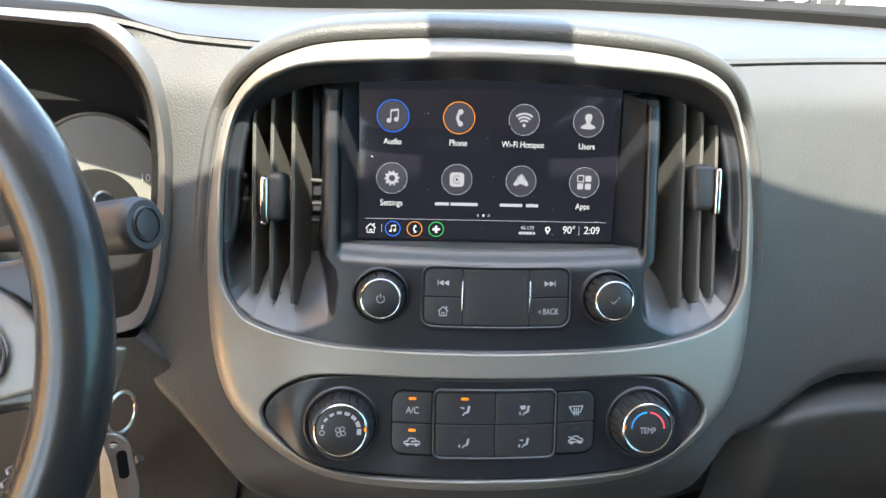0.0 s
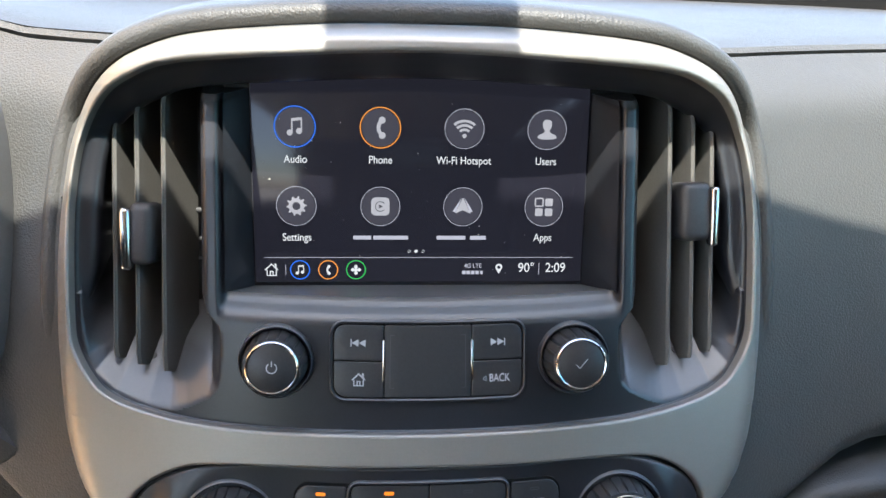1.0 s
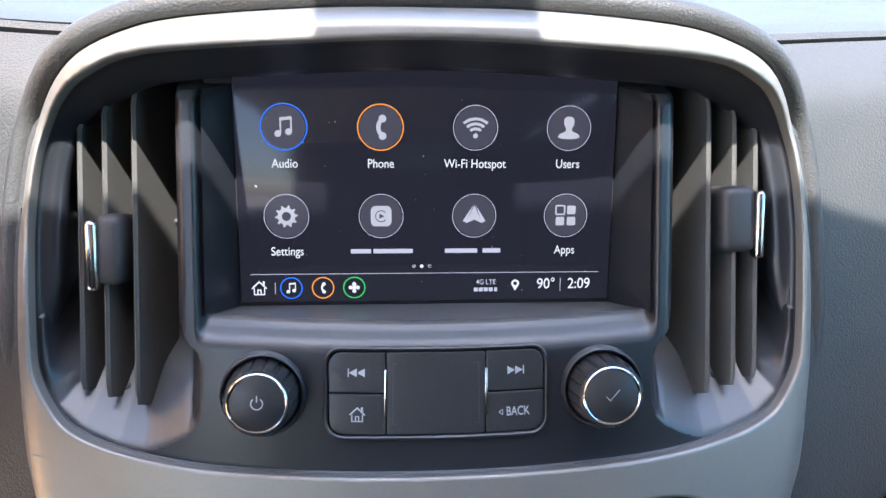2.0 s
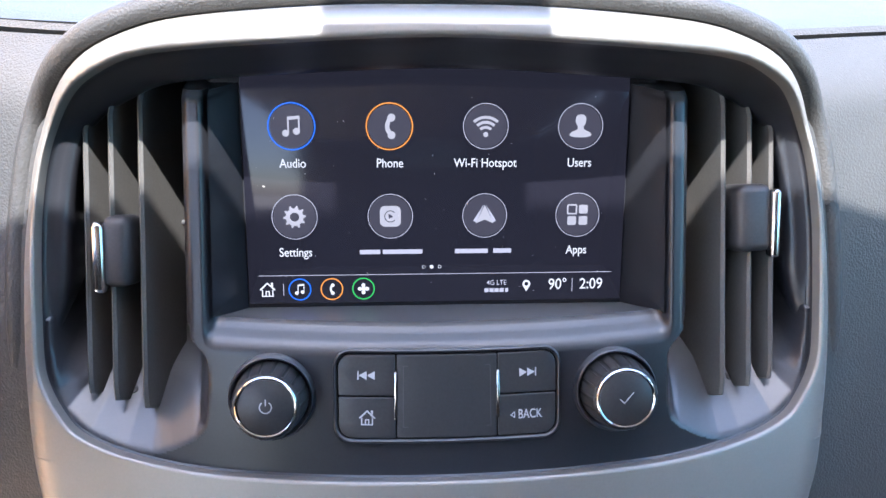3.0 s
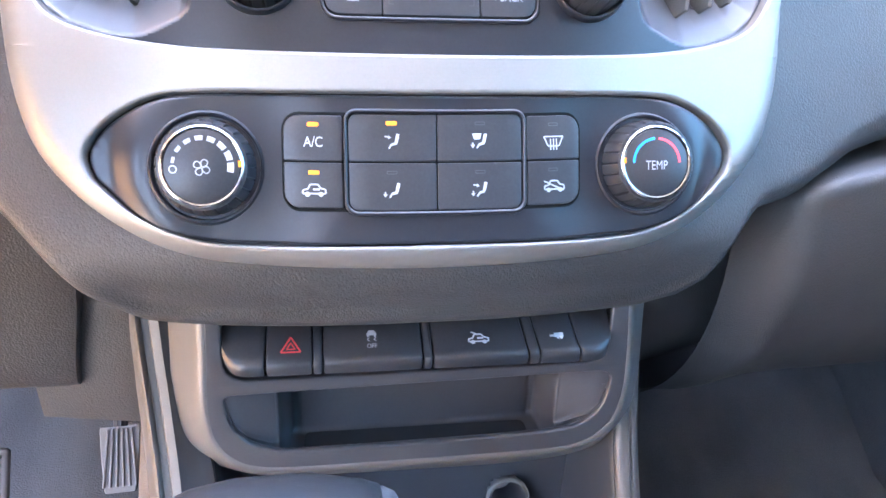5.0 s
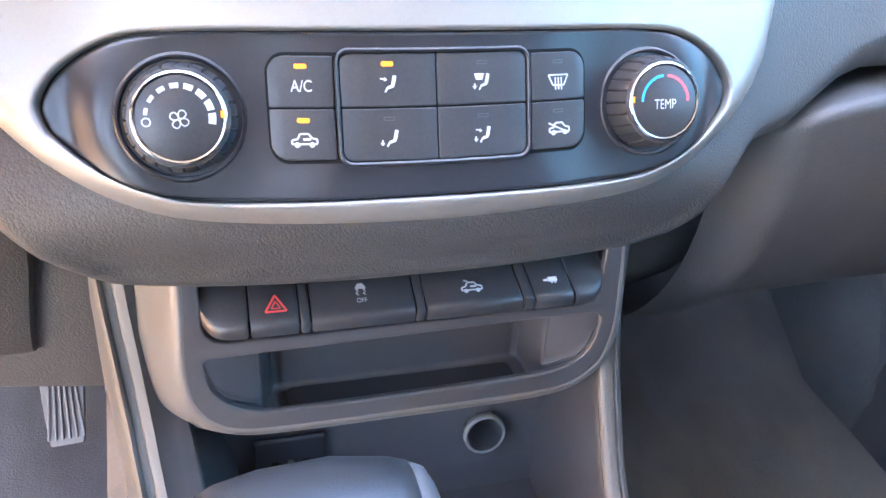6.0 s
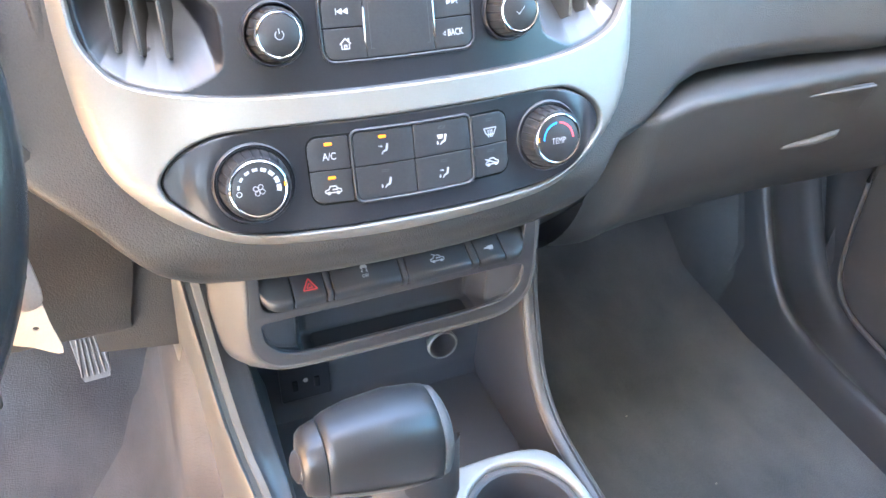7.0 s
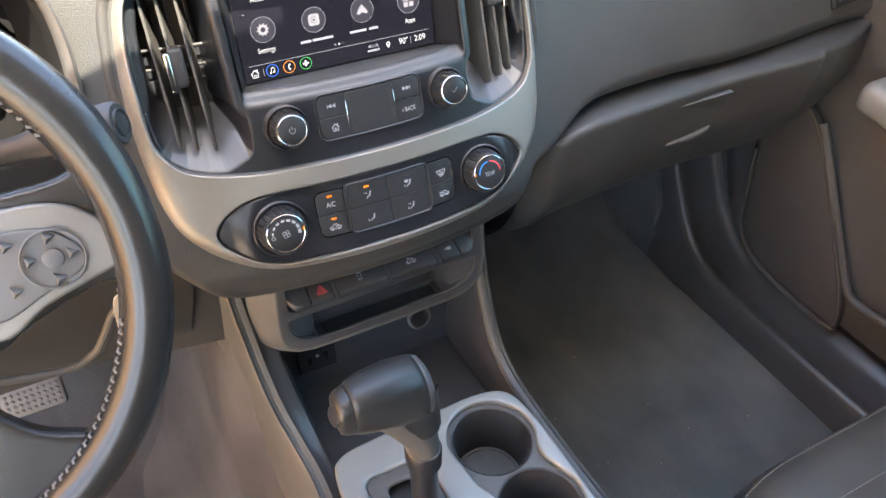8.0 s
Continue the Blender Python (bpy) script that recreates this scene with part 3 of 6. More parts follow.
for x in [0.195 + 0.007 * i for i in range(94)]:
    zr = lerp(x, RIDGE)
    yr = -0.058 + 0.02 * step(x, 0.25, 0.5) + 0.05 * step(x, 0.66, 0.84) + 0.012 * step(x, 0.634, 0.638) + 0.035 * (1 - step(x, 0.19, 0.225))
    grow.append([(x, yr + 0.09, zr - 0.006), (x, yr + 0.03, zr - 0.003), (x, yr + 0.008, zr), (x, yr + 0.002, zr - 0.002), (x, yr, zr - 0.006), (x, yr + 0.001, zr - 0.012)]
                + [(x, yr + 0.001 + 0.15 * t ** 2.4, zr - 0.012 - 0.215 * t ** 0.95) for t in [k / 14 for k in range(1, 15)]] + [(x, 0.3, zr - 0.215)])
part("glove_door", loft(grow), DARKVINYL, glove, "dark grained door panel", angle=60)

lm = pose(0.428, -0.0345, 1.034, 16)
part("latch_plate", rbox(0.088, 0.006, 0.052, lm, 0.0025, 3), DARKVINYL, glove, "dark latch plate")
part("latch_gap", rbox(0.086, 0.002, 0.0016, lm @ pose(0, -0.0028, 0.0255), 0.0005), GREYPLAS, glove, "bright upper edge of the latch")
part("latch_pull", tube([(0.374, -0.034, 1.0045), (0.388, -0.039, 1.005), (0.42, -0.0405, 1.006), (0.45, -0.037, 1.008), (0.464, -0.031, 1.0095)], [0.0008, 0.0026, 0.004, 0.0034, 0.001], 10), GREYPLAS, glove, "grey pull edge")

# lower dash behind the glove box, towards the stack
part("side_panel", loft([[(x, -0.035 + 0.35 * (x - 0.13) + dy, z) for x in (0.132, 0.145, 0.16, 0.18, 0.2, 0.24)] for dy, z in ((0.0, 1.08), (0.0, 1.0), (0.015, 0.95), (0.06, 0.90), (0.2, 0.88))]), DARKVINYL, dashboard)

# ---------------------------------------------------------------- centre stack
stack = thing("centre_stack", (0, -0.05, 1.05), "satin silver and black centre stack with knobs and buttons", "centre stack")


def bezel_place(u, v, w):
    r = reach(u, v, OUTER, 1.19)
    return on_face(u, v, w - 0.011 * max(0, (r - 0.925) / 0.075) ** 2) @ Vector((0, 0, 0)) + Vector((0, 1, -0.12)) * over(u, v)


bz = part("bezel", filled([OUTER, INNER, POD], 0.007, 0.0015, bezel_place, 0.006), SILVER, stack, "satin silver painted bezel", angle=40)
bz.modifiers.new("even", "WEIGHTED_NORMAL").keep_sharp = True


def top_edge(x):
    a = abs(x)
    return lerp(a, [(0, 1.313), (0.049, 1.311), (0.113, 1.305), (0.139, 1.296), (0.154, 1.286), (0.165, 1.272), (0.1705, 1.255), (0.1735, 1.235), (0.18, 1.15)])


def display_y(z):
    return (z - 1.27) * 0.2126


LIP, FOOT, PILLAR = 1.1965, 1.1875, 1.2885


SCOOP_SIDE = [(0.1085, 1.33), (0.1085, 1.197), (0.1068, 1.1905), (0.1005, 1.184), (0.0992, 1.180), (0.0990, 1.1716), (0.0996, 1.1601), (0.1013, 1.1542), (0.1058, 1.1496)]
SCOOP_FLOOR = [(0.1058, 1.1496), (0.1162, 1.1445), (0.1215, 1.1425), (0.1256, 1.1416), (0.1371, 1.1424), (0.1542, 1.1470), (0.1660, 1.1550), (0.1702, 1.1630), (0.1720, 1.1800), (0.1740, 1.33)]
SCOOP = SCOOP_SIDE + SCOOP_FLOOR[1:]


def far_from(x, z, line):
    """The distance of a point from a line of segments."""
    best = 1.0
    for (x1, z1), (x2, z2) in zip(line, line[1:]):
        dx, dz = x2 - x1, z2 - z1
        t = min(1, max(0, ((x - x1) * dx + (z - z1) * dz) / (dx * dx + dz * dz)))
        best = min(best, math.hypot(x - x1 - dx * t, z - z1 - dz * t))
    return best


def fold_in(d, r=0.0022):
    """A rounded fold: level at the edge, then an even slope."""
    return d * d / (2 * r) if d < r else d - r / 2


def panel_at(x, z, fold=""):
    """A point of the panel; fold marks the second row of the shelf below the screen and of the pillars' tops."""
    a = abs(x)
    f = face_y(x, z) + 0.0035
    deep = display_y(z) + 0.0015
    if z > PILLAR or fold == "top":
        return (x, deep if a < 0.1 else deep + 0.03 * step(a, 0.1, 0.112), z)
    soft = 0.0016 * step(a, 0.1055, 0.1085) ** 2 + 0.0012 * step(0.101 - a, 0.0, 0.0025) ** 2 if z > LIP - 0.004 else 0
    soft += 0.0035 * step(z, PILLAR - 0.004, PILLAR) ** 2
    if a < 0.0985 and (z > LIP or fold == "shelf"):
        side = min(1, max(0, (0.0985 - a) / 0.010))
        if fold == "shelf":
            return (x, f + 0.008 + (display_y(FOOT) - 0.0065 - f) * side, z - (LIP - FOOT) * side)
        return (x, f + soft * (1 - side) + (deep - f) * side, z)
    if inside(a, z, SCOOP):
        ramp = fold_in(far_from(a, z, SCOOP_FLOOR)) * (1.35 + 3.0 * step(z, 1.163, 1.185))
        wall = fold_in(far_from(a, z, SCOOP_SIDE)) * lerp(z, [(1.16, 2.2), (1.183, 5.0), (1.197, 12.0)])
        return (x, f + soft + min(0.055, ramp, wall), z)
    return (x, f + soft + 0.008 * step(z, LIP - 0.012, LIP) ** 2 * (1 - step(a, 0.0965, 0.102)), z)


def lines(lo, hi, gap, extra):
    out = sorted([lo + (hi - lo) * i / round((hi - lo) / gap) for i in range(round((hi - lo) / gap) + 1)] + extra)
    return [v for i, v in enumerate(out) if i == 0 or v - out[i - 1] > 3e-4]


px = lines(-0.177, 0.177, 0.0018, [s * (0.0975 + 0.0009 * k) for s in (-1, 1) for k in range(84)] + [s * v for s in (-1, 1) for v in (0.0885, 0.0985, 0.0995, 0.1005, 0.102, 0.1055, 0.107, 0.1085, 0.111, 0.1135)])
pz = lines(1.135, 1.326, 0.002, [1.1405 + 0.0009 * k for k in range(60)] + [1.1848, 1.1868, 1.189, 1.191, 1.1935, 1.195, LIP, 1.2, 1.2855, 1.287, PILLAR, 1.2888])
RIMMED = [(x * 1.03, 1.22 + (z - 1.22) * 1.03) for x, z in INNER]
edge = [[] for k in range(10)]
for i, (x, z) in enumerate(INNER):
    (x0, z0), (x1, z1) = INNER[i - 1], INNER[(i + 1) % len(INNER)]
    d = Vector((x1 - x0, z1 - z0)).normalized()
    nx, nz = -d.y, d.x
    if nx * x + nz * (z - 1.22) > 0:
        nx, nz = -nx, -nz
    drop = 0.10 + 0.90 * step(z, 1.225, 1.300)
    flank = step(z, 1.168, 1.212) * (1 - step(z, 1.262, 1.298))
    top = ((0, 0), (0.0006, 0.0012), (0.0024, 0.004), (0.0075, 0.010), (0.0130, 0.0165), (0.0152, 0.0195), (0.0158, 0.0225), (0.0145, 0.027), (0.008, 0.05), (0.003, 0.1))
    strip = ((0, 0), (0.0005, 0.0012), (0.0018, 0.0022), (0.0050, 0.0028), (0.0080, 0.0036), (0.0096, 0.0055), (0.0104, 0.009), (0.0107, 0.016), (0.0107, 0.05), (0.0107, 0.1))
    p = bezel_place(x, z, -0.002)
    for k in range(10):
        (o, dy), (o2, dy2) = top[k], strip[k]
        o, dy = o * drop, dy * (0.35 + 0.65 * drop) if k < 8 else dy
        o, dy = o + (o2 - o) * flank, dy + (dy2 - dy) * flank
        edge[k].append(p + Vector((nx * o, dy, nz * o)))
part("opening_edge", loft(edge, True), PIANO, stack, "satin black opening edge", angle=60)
def in_scoop(p):
    return p.z < 1.19 and inside(abs(p.x), p.z, SCOOP)


panel_rows = [[panel_at(x, z, k) for x in px] for z, k in sorted([(z, "") for z in pz] + [(LIP, "shelf"), (PILLAR, "top")])]
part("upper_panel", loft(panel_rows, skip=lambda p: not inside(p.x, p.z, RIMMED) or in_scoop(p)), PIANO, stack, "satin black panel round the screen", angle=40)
part("vent_scoop", loft(panel_rows, skip=lambda p: not inside(p.x, p.z, RIMMED) or not in_scoop(p) or p.x > 0), SHEEN_BLACK, stack, "black scoop below the vent, dust and sky sheen painted pale", angle=40)
part("vent_scoop", loft(panel_rows, skip=lambda p: not inside(p.x, p.z, RIMMED) or not in_scoop(p) or p.x < 0), SHEEN_BLACK, stack, "black scoop below the vent, dust and sky sheen painted pale", angle=40)

PODS = [(x * 0.991, 1.093 + (z - 1.093) * 0.975) for x, z in POD]
KNOBS = (-0.0955, 0.0998)


def climate_place(u, v, w):
    """The panel follows the bowed face but lies flat round each knob."""
    p = on_face(u, v, w - 0.0015) @ Vector((0, 0, 0))
    for x0 in KNOBS:
        p.y += (bow(x0) - bow(u)) * (1.0 if abs(u) > abs(x0) else 0.55) * (1 - step(math.hypot(u - x0, v - 1.0925), 0.0255, 0.042 if abs(u) > abs(x0) else 0.060))
    return p


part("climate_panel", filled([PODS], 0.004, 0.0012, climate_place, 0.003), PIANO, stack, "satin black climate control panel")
GROOVE = [(x * 1.006, 1.093 + (z - 1.093) * 1.012) for x, z in POD]
part("pod_backing", filled([GROOVE], 0.002, 0.0, lambda u, v, w: on_face(u, v, w - 0.006) @ Vector((0, 0, 0)), 0.012), BLACK, stack)


def knob(name, x, z, base, rad, tall, ribs):
    """A turned knob: collar, ribbed grip, chrome ring and flat cap. Returns the grip and the cap's frame."""
    m = on_face(0.0, z)
    m = Matrix.Translation((x, face_y(x, z) - face_y(0.0, z), 0)) @ m
    grip = part(name, lathe([(rad * 1.30, -0.003), (rad * 1.27, tall * 0.30), (rad * 1.2, tall * 0.78), (rad * 1.12, tall * 0.92), (rad, tall * 0.95)], m, 192,
                scallop=lambda a, k: -0.06 if k in (1, 2) and math.cos(ribs * a) > 0.72 else 0), BUTTON, stack, "ribbed black knob")
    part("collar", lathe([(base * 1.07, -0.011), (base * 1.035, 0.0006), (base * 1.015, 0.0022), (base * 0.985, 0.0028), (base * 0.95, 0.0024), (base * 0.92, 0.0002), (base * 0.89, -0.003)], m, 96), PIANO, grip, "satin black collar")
    part("ring", lathe([(rad * 1.05, tall * 0.90), (rad * 1.045, tall * 0.97), (rad * 1.0, tall), (rad * 0.96, tall * 0.985), (rad * 0.94, tall * 0.94)], m, 64), CHROME, grip, "bright chrome ring")
    part("cap", lathe([(rad * 0.93, tall * 0.9), (rad * 0.93, tall * 0.972), (rad * 0.91, tall * 0.982), (0.0004, tall * 0.985)], m, 64), BUTTON, grip)
    return grip, m @ pose(0, 0, tall * 0.985 + 0.0002)


# audio controls
vol, vm = knob("volume_knob", -0.0722, 1.1712, 0.0174, 0.0119, 0.0165, 18)
b = bmesh.new()
ringmark(b, vm, 0.0021, 0.0026, 125, 415, 28)
bar(b, vm, 0, 0.0006, 0, 0.0033, 0.0005)
part("power_symbol", b, PRINT, vol, smooth=False)
sel, sm = knob("select_knob", 0.0742, 1.1712, 0.0174, 0.0119, 0.0165, 18)
b = bmesh.new()
bar(b, sm, -0.0026, -0.0002, -0.0008, -0.002, 0.0004)
bar(b, sm, -0.0009, -0.002, 0.003, 0.0026, 0.0004)
part("check_symbol", b, PRINT, sel, smooth=False)

part("button_frame", filled([rrect(0.0972, 0.0378, 0.0075, 6, 0.0018, 1.1722), rrect(0.0940, 0.0346, 0.006, 6, 0.0018, 1.1722)], 0.003, 0.0009,
                            lambda u, v, w: on_face(u, v, w - 0.0027) @ Vector((0, 0, 0)), 0.012), PIANO, stack, "raised black frame")


def button(name, x0, x1, z0, z1, off=-0.0034, radii=(0.0008,) * 4, mat_=BUTTON):
    """A flat key with thin seams round it. Returns it and a frame on its face."""
    cx, cz = (x0 + x1) / 2, (z0 + z1) / 2
    ob = part(name, filled([rrect4(x1 - x0 - 0.0007, z1 - z0 - 0.0007, radii, 5, cx, cz)], 0.0036, 0.0004, lambda u, v, w: on_face(u, v, w + off) @ Vector((0, 0, 0)), 0.01), mat_, stack)
    return ob, on_face(cx, cz, off + 0.0019)


part("button_well", filled([rrect(0.0942, 0.0348, 0.006, 6, 0.0018, 1.1722)], 0.001, 0.0, lambda u, v, w: on_face(u, v, w - 0.0034) @ Vector((0, 0, 0)), 0.012), FRIT, stack)
A0, A1 = 1.1552, 1.1892
S_, B_ = 0.0008, 0.0056
AM = (A0 + A1) / 2
ob, m = button("track_back_button", -0.0449, -0.0202, AM, A1, radii=(S_, B_, S_, S_))
b = bmesh.new()
bar(b, m, -0.0036, -0.0018, -0.0036, 0.0018, 0.0005)
poly(b, m, [(-0.0033, 0), (0, 0.0018), (0, -0.0018)])
poly(b, m, [(0.0001, 0), (0.0034, 0.0018), (0.0034, -0.0018)])
part("symbol", b, PRINT, ob, smooth=False)
ob, m = button("home_button", -0.0449, -0.0202, A0, AM, radii=(S_, S_, B_, S_))
def house(b, m, s):
    for q in ([(-1.05, 0.0), (0, 1.0), (0, 0.74), (-0.85, -0.08)], [(0, 1.0), (1.05, 0.0), (0.85, -0.08), (0, 0.74)], [(0.45, 0.95), (0.72, 0.95), (0.72, 0.35), (0.45, 0.6)]):
        poly(b, m, [(x * s, y * s) for x, y in q])
    for x0, y0, x1, y1 in ((-0.66, 0.02, -0.66, -0.9), (0.66, 0.02, 0.66, -0.9), (-0.74, -0.84, 0.74, -0.84), (-0.2, -0.84, -0.2, -0.22), (0.2, -0.84, 0.2, -0.22), (-0.27, -0.22, 0.27, -0.22)):
        bar(b, m, x0 * s, y0 * s, x1 * s, y1 * s, 0.15 * s)


b = bmesh.new()
house(b, m, 0.0034)
part("symbol", b, PRINT, ob, smooth=False)
ob, m = button("track_on_button", 0.0228, 0.0485, AM, A1, radii=(B_, S_, S_, S_))
b = bmesh.new()
bar(b, m, 0.0036, -0.0018, 0.0036, 0.0018, 0.0005)
poly(b, m, [(0.0033, 0), (0, 0.0018), (0, -0.0018)])
poly(b, m, [(-0.0001, 0), (-0.0034, 0.0018), (-0.0034, -0.0018)])
part("symbol", b, PRINT, ob, smooth=False)
ob, m = button("back_button", 0.0228, 0.0485, A0, AM, radii=(S_, S_, S_, B_))
part("lettering", words("BACK", 0.0056, m @ pose(0.0012, 0, 0), 0.00005, 0.72), PRINT, ob, smooth=False)
b = bmesh.new()
for q in (((-0.0072, 0), (-0.0055, 0.0012)), ((-0.0055, 0.0012), (-0.0055, -0.0012)), ((-0.0055, -0.0012), (-0.0072, 0))):
    bar(b, m, *q[0], *q[1], 0.0003)
part("symbol", b, PRINT, ob, smooth=False)
button("centre_pad", -0.0202, 0.0228, A0, A1, -0.0035)
for x in (-0.0204, 0.0230):
    part("chrome_strip", rbox(0.0013, 0.0208, 0.002, on_face(x, AM + 0.0004, -0.0018), 0.0006), CHROME, stack, "slim chrome strip")
for x, d in ((-0.0172, 1), (0.0198, -1)):
    b = bmesh.new()
    m = on_face(x, AM, -0.00155)
    rect(b, m, 0, 0, 0.0003, 0.0262)
    for y in (-0.0130, 0.0130):
        rect(b, m, d * 0.0011, y, 0.0019, 0.0003)
    part("pad_line", b, DIMPRINT, stack, smooth=False)

# climate controls
part("button_well", filled([rrect(0.1320, 0.0398, 0.0075, 6, 0.0019, 1.0962)], 0.001, 0.0, lambda u, v, w: on_face(u, v, w + 0.0002) @ Vector((0, 0, 0)), 0.012), FRIT, stack)
C0, C1 = 1.0768, 1.1157
CM = (C0 + C1) / 2
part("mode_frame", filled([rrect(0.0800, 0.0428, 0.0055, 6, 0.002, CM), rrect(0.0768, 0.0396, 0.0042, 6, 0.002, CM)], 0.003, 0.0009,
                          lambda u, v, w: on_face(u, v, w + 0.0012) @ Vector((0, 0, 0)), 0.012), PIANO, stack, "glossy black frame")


def led(m, ob, x, y, on):
    b = bmesh.new()
    if on:
        poly(b, m, rrect(0.0048, 0.0018, 0.0006, 3, x, y))
    else:
        for p, q in (((-1, 1), (1, 1)), ((1, 1), (1, -1)), ((1, -1), (-1, -1)), ((-1, -1), (-1, 1))):
            bar(b, m, x + 0.0021 * p[0], y + 0.0006 * p[1], x + 0.0021 * q[0], y + 0.0006 * q[1], 0.0003)
    part("indicator", b, AMBER if on else DIMPRINT, ob, "glowing amber indicator" if on else "", smooth=False)


def seat_mark(b, m, s, arrows):
    """A reclined seat as plain strokes with flow arrows."""
    bar(b, m, 0.4 * s, 0.9 * s, 0.15 * s, -0.2 * s, 0.42 * s)
    bar(b, m, 0.25 * s, -0.25 * s, -0.45 * s, -0.45 * s, 0.32 * s)
    bar(b, m, -0.45 * s, -0.4 * s, -0.75 * s, -0.95 * s, 0.22 * s)
    if "up" in arrows:
        bar(b, m, -1.3 * s, 0.6 * s, -0.75 * s, 0.5 * s, 0.16 * s)
        poly(b, m, [(-0.8 * s, 0.75 * s), (-0.45 * s, 0.42 * s), (-0.85 * s, 0.25 * s)])
    if "down" in arrows:
        bar(b, m, -1.3 * s, -0.2 * s, -1.3 * s, -0.6 * s, 0.2 * s)
        poly(b, m, [(-1.6 * s, -0.5 * s), (-1.0 * s, -0.5 * s), (-1.3 * s, -0.9 * s)])
    if "glass" in arrows:
        poly(b, m, [(-1.35 * s, 0.95 * s), (-0.1 * s, 0.95 * s), (-0.35 * s, 0.2 * s), (-1.1 * s, 0.2 * s)])


for nm, x0, x1, z0, z1, arrows, on in (("face_vent_button", -0.0363, 0.0020, CM, C1 + 0.0003, ("up",), True), ("defrost_floor_button", 0.0020, 0.0403, CM, C1 + 0.0003, ("glass", "down"), False),
                                       ("floor_vent_button", -0.0363, 0.0020, C0 - 0.0003, CM, ("down",), False), ("face_floor_button", 0.0020, 0.0403, C0 - 0.0003, CM, ("up", "down"), False)):
    up, out_l = z0 == CM, x0 < 0
    ob, m = button(nm, x0, x1, z0, z1, -0.0001, tuple(0.0038 if c else S_ for c in (up and not out_l, up and out_l, not up and out_l, not up and not out_l)))
    b = bmesh.new()
    seat_mark(b, m @ pose(0.001, -0.0014, 0), 0.0034, arrows)
    part("symbol", b, PRINT, ob, smooth=False)
    led(m, ob, -0.0005 if x0 < 0 else 0.0, 0.0062, on)


def car_mark(b, m, s, cross):
    pts = [(-1.6, -0.5), (1.6, -0.5), (1.6, 0.1), (0.9, 0.25), (0.5, 0.8), (-0.6, 0.8), (-0.9, 0.15), (-1.6, 0.0)]
    for p, q in zip(pts, pts[1:] + pts[:1]):
        bar(b, m, p[0] * s, p[1] * s, q[0] * s, q[1] * s, 0.24 * s)
    for cx in (-0.95, 0.95):
        disc(b, m, 0.36 * s, cx * s, -0.6 * s, 14)
    if cross:
        bar(b, m, -1.7 * s, 0.8 * s, 1.5 * s, -0.7 * s, 0.22 * s)
    else:
        bar(b, m, -0.2 * s, 0.1 * s, 0.8 * s, 0.1 * s, 0.3 * s)


ob, m = button("air_conditioning_button", -0.0636, -0.0382, CM, C1 - 0.0006, -0.0002, (S_, 0.0065, S_, S_))
part("lettering", words("A/C", 0.0062, m @ pose(0.0003, -0.0018, 0), 0.00005, 0.8), PRINT, ob, smooth=False)
led(m, ob, 0, 0.0058, True)
ob, m = button("fresh_air_button", -0.0636, -0.0382, C0 + 0.0006, CM, -0.0002, (S_, S_, 0.0065, S_))
b = bmesh.new()
car_mark(b, m @ pose(0.0003, -0.002, 0), 0.0030, False)
part("symbol", b, PRINT, ob, smooth=False)
led(m, ob, 0, 0.0055, True)
ob, m = button("windscreen_button", 0.0422, 0.0674, CM, C1 - 0.0006, -0.0002, (0.0065, S_, S_, S_))
b = bmesh.new()
mm = m @ pose(0, -0.0016, 0)
for p, q in (((-0.0045, 0.002), (0.0045, 0.002)), ((-0.0045, 0.002), (-0.0026, -0.0022)), ((0.0045, 0.002), (0.0026, -0.0022)), ((-0.0026, -0.0022), (0.0026, -0.0022)),
             ((-0.0014, 0.001), (-0.0014, -0.004)), ((0, 0.001), (0, -0.004)), ((0.0014, 0.001), (0.0014, -0.004))):
    bar(b, mm, *p, *q, 0.0006)
part("symbol", b, PRINT, ob, smooth=False)
led(m, ob, 0, 0.0058, False)
ob, m = button("recirculation_button", 0.0422, 0.0674, C0 + 0.0006, CM, -0.0002, (S_, S_, S_, 0.0065))
b = bmesh.new()
car_mark(b, m @ pose(0.0003, -0.0015, 0), 0.0029, True)
part("symbol", b, PRINT, ob, smooth=False)
led(m, ob, 0, 0.0058, False)

fan, fm = knob("fan_knob", -0.0955, 1.0925, 0.0236, 0.0160, 0.0165, 24)
b = bmesh.new()
for i in range(8):
    a, w = 167 - 24.3 * i, 6.2 + i * 0.5
    mark = bmesh.new()
    ringmark(mark, fm, 0.0108 - 0.0001 * i, 0.0121 + 0.0001 * i, a - w, a + w, 4)
    part("fan_mark", mark, PRINT, fan, smooth=False)
ringmark(b, fm, 0.0012, 0.0017, cx=-0.0113, cy=-0.0012, n=16)
for i in range(4):
    a = radians(60 + 90 * i)
    blade = [(0.0003, 0.0), (0.0016, 0.0012), (0.0030, 0.0010), (0.0034, -0.0002), (0.0027, -0.0013), (0.0013, -0.0011)]
    blade = [(p.x, p.y) for p in spline([(x, y, 0) for x, y in blade], 3, True)]
    blade = [(x * math.cos(a) - y * math.sin(a), x * math.sin(a) + y * math.cos(a) - 0.0005) for x, y in blade]
    for p, q in zip(blade, blade[1:] + blade[:1]):
        bar(b, fm, *p, *q, 0.0005)
part("fan_symbol", b, PRINT, fan, smooth=False)
b = bmesh.new()
rect(b, fm, 0.0152, 0.0008, 0.0016, 0.0026)
part("pointer", b, AMBER, fan, "glowing amber pointer", smooth=False)
tmp, tm = knob("temperature_knob", 0.0998, 1.0925, 0.0230, 0.0157, 0.0165, 24)
